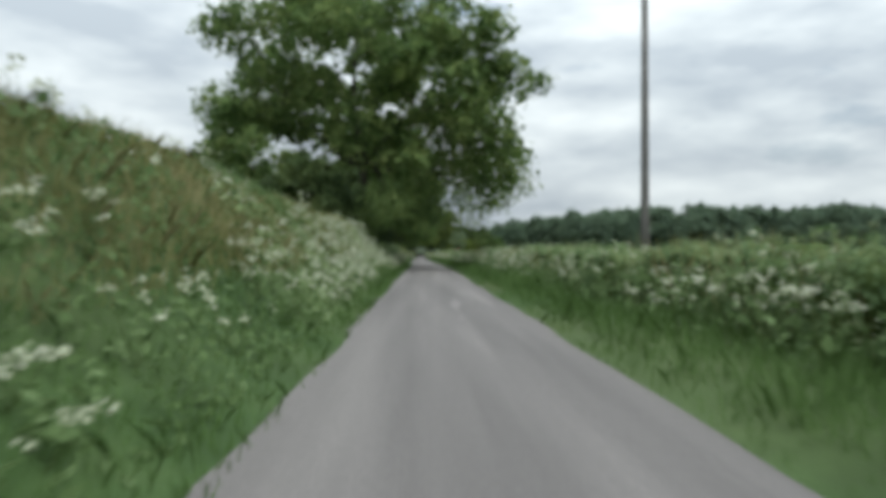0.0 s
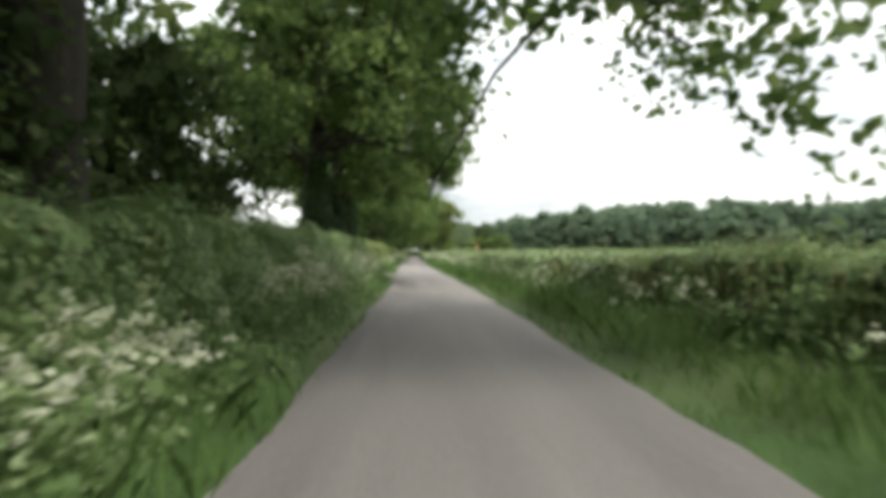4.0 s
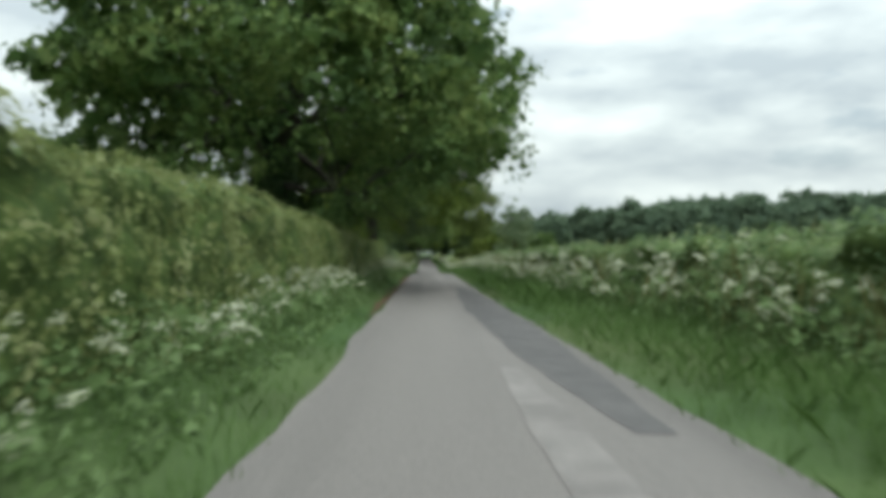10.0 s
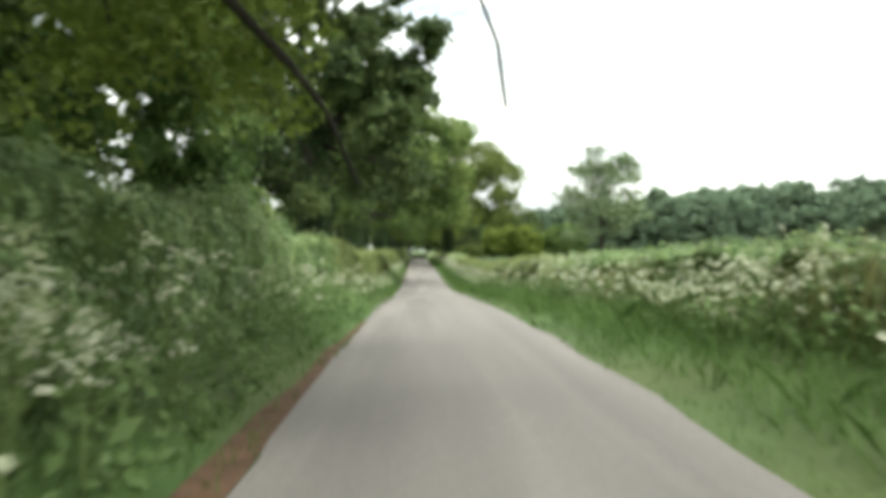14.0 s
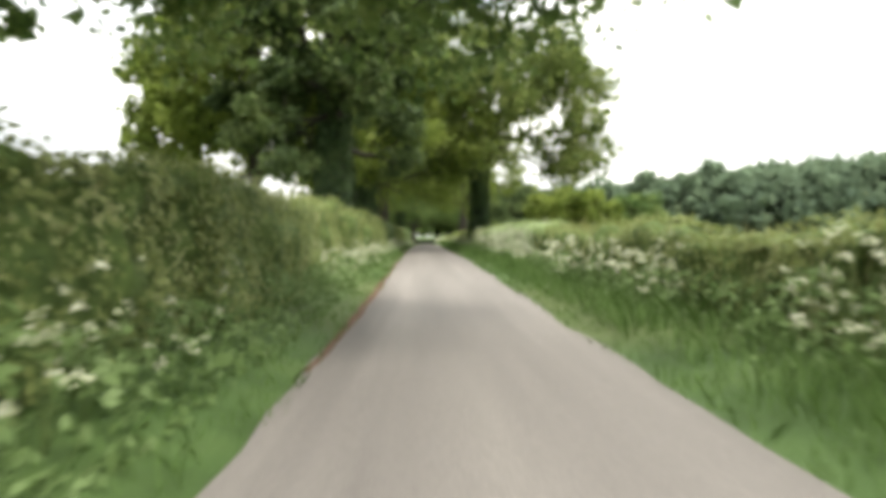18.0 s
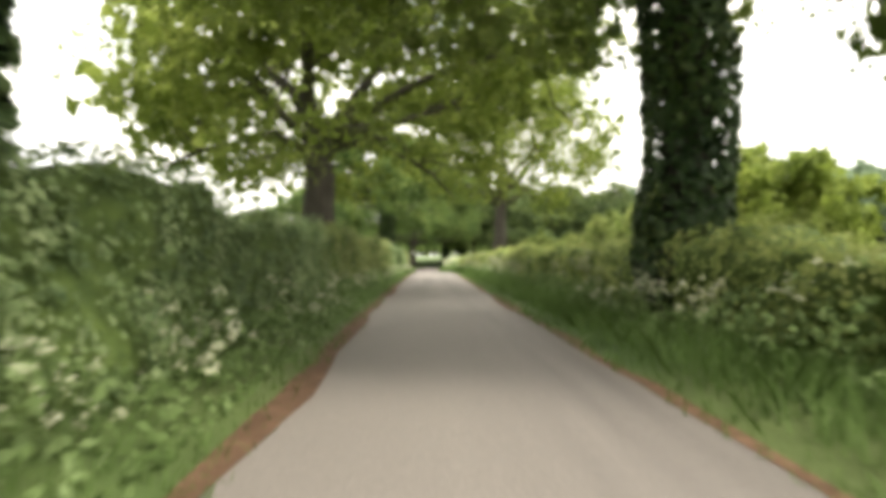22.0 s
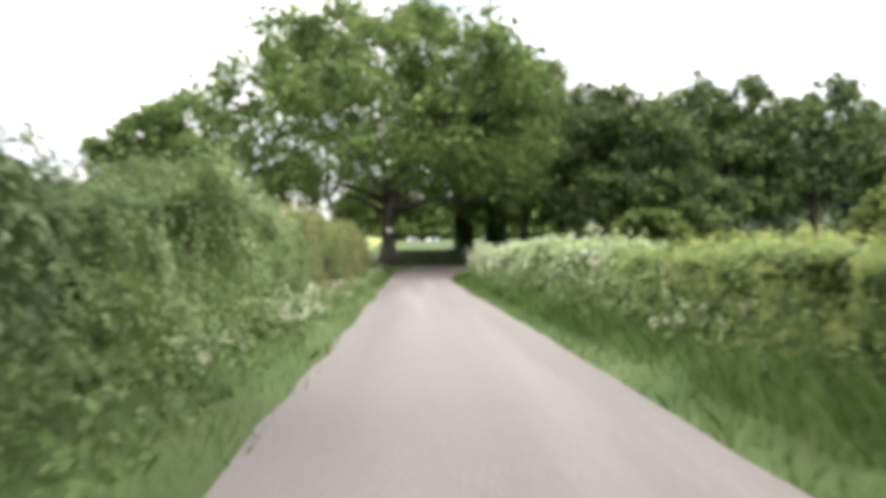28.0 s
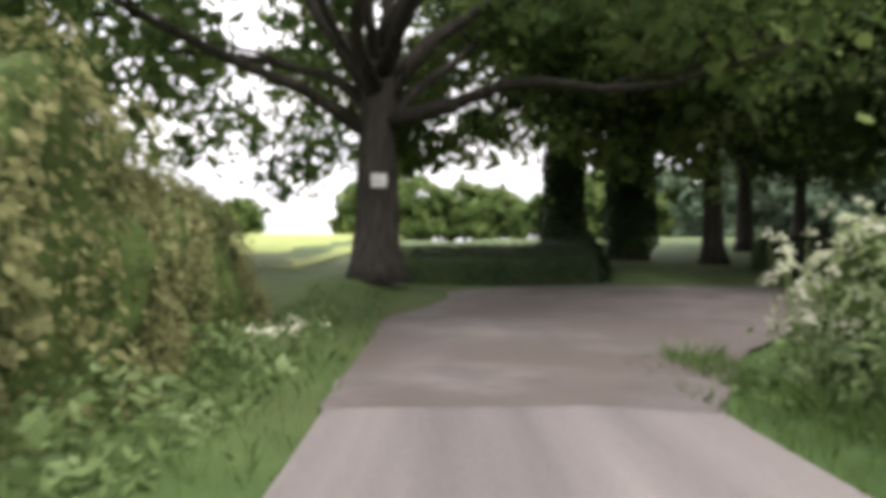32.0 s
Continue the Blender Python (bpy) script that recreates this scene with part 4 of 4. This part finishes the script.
def weeds(y0, y1, u0, u1, count, tall, label, seed, leaf=0.11, mat=WEED):
    """Nettles, docks and goosegrass: leaves in soft mounds."""
    rng = np.random.default_rng(seed + 900)
    n = int(count * (y1 - y0))
    y = rng.uniform(y0, y1, n)
    u = rng.uniform(min(u0, u1), max(u0, u1), n)
    if u1 < 0:
        keep = ~((y > DRIVE[0] - 0.3) & (y < DRIVE[1] + 0.3))
        u, y = u[keep], y[keep]
        n = len(u)
    mound = tall * (0.62 + 0.5 * grain(u, y, 1.1, seed) + 0.2 * grain(u, y, 0.4, seed + 2)) * smooth(0, 0.5, np.abs(u - u0))
    h = np.maximum(mound, 0.05) * rng.random(n) ** 0.45
    p = np.stack([u + lane_x(y), y, ground_z(u, y) + h], -1)
    v, f = blades(rng, p, leaf, 0.55, np.tile([0, -0.3, 0.8], (n, 1)), 1.3)
    return tagged(solid("verge_weeds", v, f, mat), label, "weeds", kind="stuff")


WEEDS = "soft green nettles and weeds at the hedge's foot"
for k, (a, b, u0, u1, c, t) in enumerate([(-6, BANK_END, -1.5, -4.6, 260, 0.5), (BANK_END, DRIVE[0], -1.45, -3.0, 240, 0.95), (DRIVE[1], A(10), -2.8, -4.4, 120, 0.6),
                                          (A(10), A(13), -1.6, -3.0, 200, 0.75), (A(13), A(16.5), -1.5, -3.0, 200, 0.8), (A(16.5), A(20.5), -1.6, -2.9, 180, 0.7),
                                          (A(20.5), A(26), -1.5, -2.7, 150, 0.6), (A(26), END + 12, -1.6, -2.6, 130, 0.5),
                                          (-6, A(8.8), 3.5, 5.4, 170, 1.0), (A(9.2), A(16.2), 3.6, 5.2, 160, 0.95), (A(16.2), A(22), 3.2, 4.5, 150, 0.85),
                                          (A(22), A(29), 3.0, 4.2, 130, 0.75), (A(29), END + 7.2, 2.75, 4.3, 300, 1.05)]):
    weeds(a, b, u0, u1, c, t, WEEDS, 70 + k)

weeds(12, BANK_END, -1.6, -3.5, 110, 0.6, "pale green parsley leaves covering the bank", 98, 0.12, PARSLEY)
FLOWERS = "white cow parsley in flower along the verge"
parsley(-6, 15, -4.6, -1.8, 4.5, 0.75, "white cow parsley in flower on the bank", 1)
parsley(15, BANK_END, -3.7, -1.7, 13, 0.8, "thick white cow parsley in flower on the bank", 21)
parsley(BANK_END, DRIVE[0] - 0.5, -2.9, -1.7, 8, 1.15, FLOWERS, 2)
parsley(DRIVE[1] + 1, A(10), -4.0, -2.9, 3, 0.8, FLOWERS, 3)
parsley(A(10), A(12.9), -2.9, -1.9, 2.6, 0.85, FLOWERS, 4)
parsley(A(13.2), A(15.7), -2.8, -1.7, 9, 1.15, FLOWERS, 5)
parsley(A(15.7), A(16.5), -2.8, -1.7, 4, 0.9, FLOWERS, 25)
parsley(A(16.5), A(20.5), -2.8, -1.8, 2.6, 0.85, FLOWERS, 6)
parsley(A(20.5), A(24.5), -2.5, -1.8, 2.5, 0.7, FLOWERS, 7)
parsley(A(24.5), END + 11, -2.4, -1.7, 1.3, 0.6, FLOWERS, 8)
parsley(-6, A(8.8), 3.6, 5.4, 4.5, 1.15, FLOWERS, 11)
parsley(A(9.2), A(16.2), 3.8, 5.2, 6.5, 1.2, FLOWERS, 12)
parsley(A(16.2), A(22), 3.4, 4.6, 5, 1.05, FLOWERS, 13)
parsley(A(20.2), A(22.4), 3.5, 4.8, 11, 1.35, "thick creamy cow parsley over the low hedge", 19)
parsley(A(22), A(29), 3.4, 4.4, 3.5, 1.0, FLOWERS, 14)
parsley(A(29.3), END + 6.5, 3.15, 4.3, 15, 1.5, "thick white cow parsley over the hedge's end", 15)

parsley(END + 5.0, END + 8.0, 3.7, 4.9, 50, 1.5, "bush of creamy white blossom at the hedge's end", 16, spread=0.12)

# ---- edges and patches of the carriageway ----
strip("soil_edge", A(11.4), A(15.4), LEFT - 0.22, LEFT + 0.08, 0.006, SOIL, "strip of red-brown soil along the asphalt's edge", "soil", wave=0.12, seed=11, pinch=True)
strip("soil_edge", A(18.6), A(21.4), LEFT - 0.10, LEFT + 0.06, 0.006, SOIL, "thin line of red soil along the asphalt", "soil", wave=0.08, seed=14, pinch=True)
strip("soil_edge", A(21.4), A(28.4), LEFT - 0.24, LEFT + 0.10, 0.006, SOIL, "strip of red-brown soil and old leaves along the asphalt", "soil", wave=0.14, seed=15, pinch=True)
strip("soil_edge", A(22), A(27.2), RIGHT - 0.08, RIGHT + 0.22, 0.006, SOIL, "thin strip of soil along the asphalt", "soil", wave=0.10, seed=18, pinch=True)


def wedge(y0, y1, e0, e1, mat, label, seed):
    strip("road_patch", y0, y1, e0, e1, 0.006, mat, label, "road patch", step=0.25, wave=0.1, seed=seed, pinch=True)


for j, (y0, ln, e0, e1) in enumerate([(13, 6, 0.75, 0.95), (31, 8, 0.65, 0.9), (90, 4, -0.5, 1.3), (111, 7, 0.85, 1.05)]):
    wedge(y0, y0 + ln, e0, e1, WORN, "pale worn patch in the asphalt", 60 + j)
wedge(A(25.2), A(26.2), 0.5, 0.66, WORN, "pale streak on the asphalt", 80)
wedge(A(9.85), A(10.75), 0.75, 1.25, WORN, "pale worn wedge where the relaid strip begins", 84)
wedge(A(10.45), A(12.75), 1.15, RIGHT - 0.05, TAR, "darker relaid strip of asphalt", 85)

# field entrance
ey = np.linspace(DRIVE[0], DRIVE[1], 9)
ex = np.linspace(LEFT + 0.05, -9, 12)
xx, yy2 = np.meshgrid(ex, ey)
ev = np.stack([xx + lane_x(yy2), yy2, ground_z(xx, yy2) + 0.045], -1).reshape(-1, 3)
ei = np.arange(len(ey) * len(ex)).reshape(len(ey), len(ex))
tagged(solid("field_entrance", ev, np.stack([ei[:-1, :-1], ei[1:, :-1], ei[1:, 1:], ei[:-1, 1:]], -1).reshape(-1, 4), WORN),
       "dusty gravel entrance between hedge ends", "driveway", kind="structure")

# ---- pole, marker post, notice ----
px, py, pz = place(6.9, 21.5)
pole = empty("utility_pole", px, py, pz)
v, f = tube([(0, 0, -0.3), (0, 0, 2), (0, 0, 5), (0, 0, 8.8)], [0.135, 0.13, 0.115, 0.095], 14)
part("post", v, f, TIMBER, pole)
v, f = tube([(0, 0, 8.8), (0, 0, 8.86)], [0.11, 0.05], 14)
part("cap", v, f, STEEL, pole)
tagged(pole, "weathered grey wooden utility pole in the field", "utility pole")


def box(cx, cy, cz, sx, sy, sz, bevel=0.01):
    bm = bmesh.new()
    bmesh.ops.create_cube(bm, size=1.0)
    for w in bm.verts:
        w.co = Vector((w.co.x * sx, w.co.y * sy, w.co.z * sz))
    bmesh.ops.bevel(bm, geom=bm.edges[:], offset=bevel, segments=1, affect="EDGES")
    v = [(w.co.x + cx, w.co.y + cy, w.co.z + cz) for w in bm.verts]
    bm.verts.index_update()
    f = [tuple(w.index for w in q.verts) for q in bm.faces]
    bm.free()
    return v, f


mx, my, mz = place(6.0, 109.3)
marker = empty("marker_post", mx, my, mz)
v, f = tube([(0, 0, -0.2), (0, 0, 1.0), (0, 0, 1.62)], [0.03, 0.03, 0.03], 10)
part("post", v, f, WHITE, marker)
v, f = box(0, -0.03, 1.71, 0.2, 0.03, 0.18)
part("plate", v, f, RED, marker, "small red marker plate")
tagged(marker, "white marker post with a red plate in the hedge", "marker post")

nx, ny, nz = place(-1.6, END + 16.5)
notice = empty("notice", nx + 0.12, ny - 0.60, lane_z(END) + 2.95)
v, f = box(0, 0, 0, 0.34, 0.02, 0.30, 0.004)
part("board", v, f, WHITE, notice)
for k in range(3):
    v, f = box(0, -0.013, 0.08 - 0.07 * k, 0.22, 0.004, 0.02, 0.001)
    part("line", v, f, STEEL, notice)
tagged(notice, "small white notice nailed to the oak's trunk", "notice")
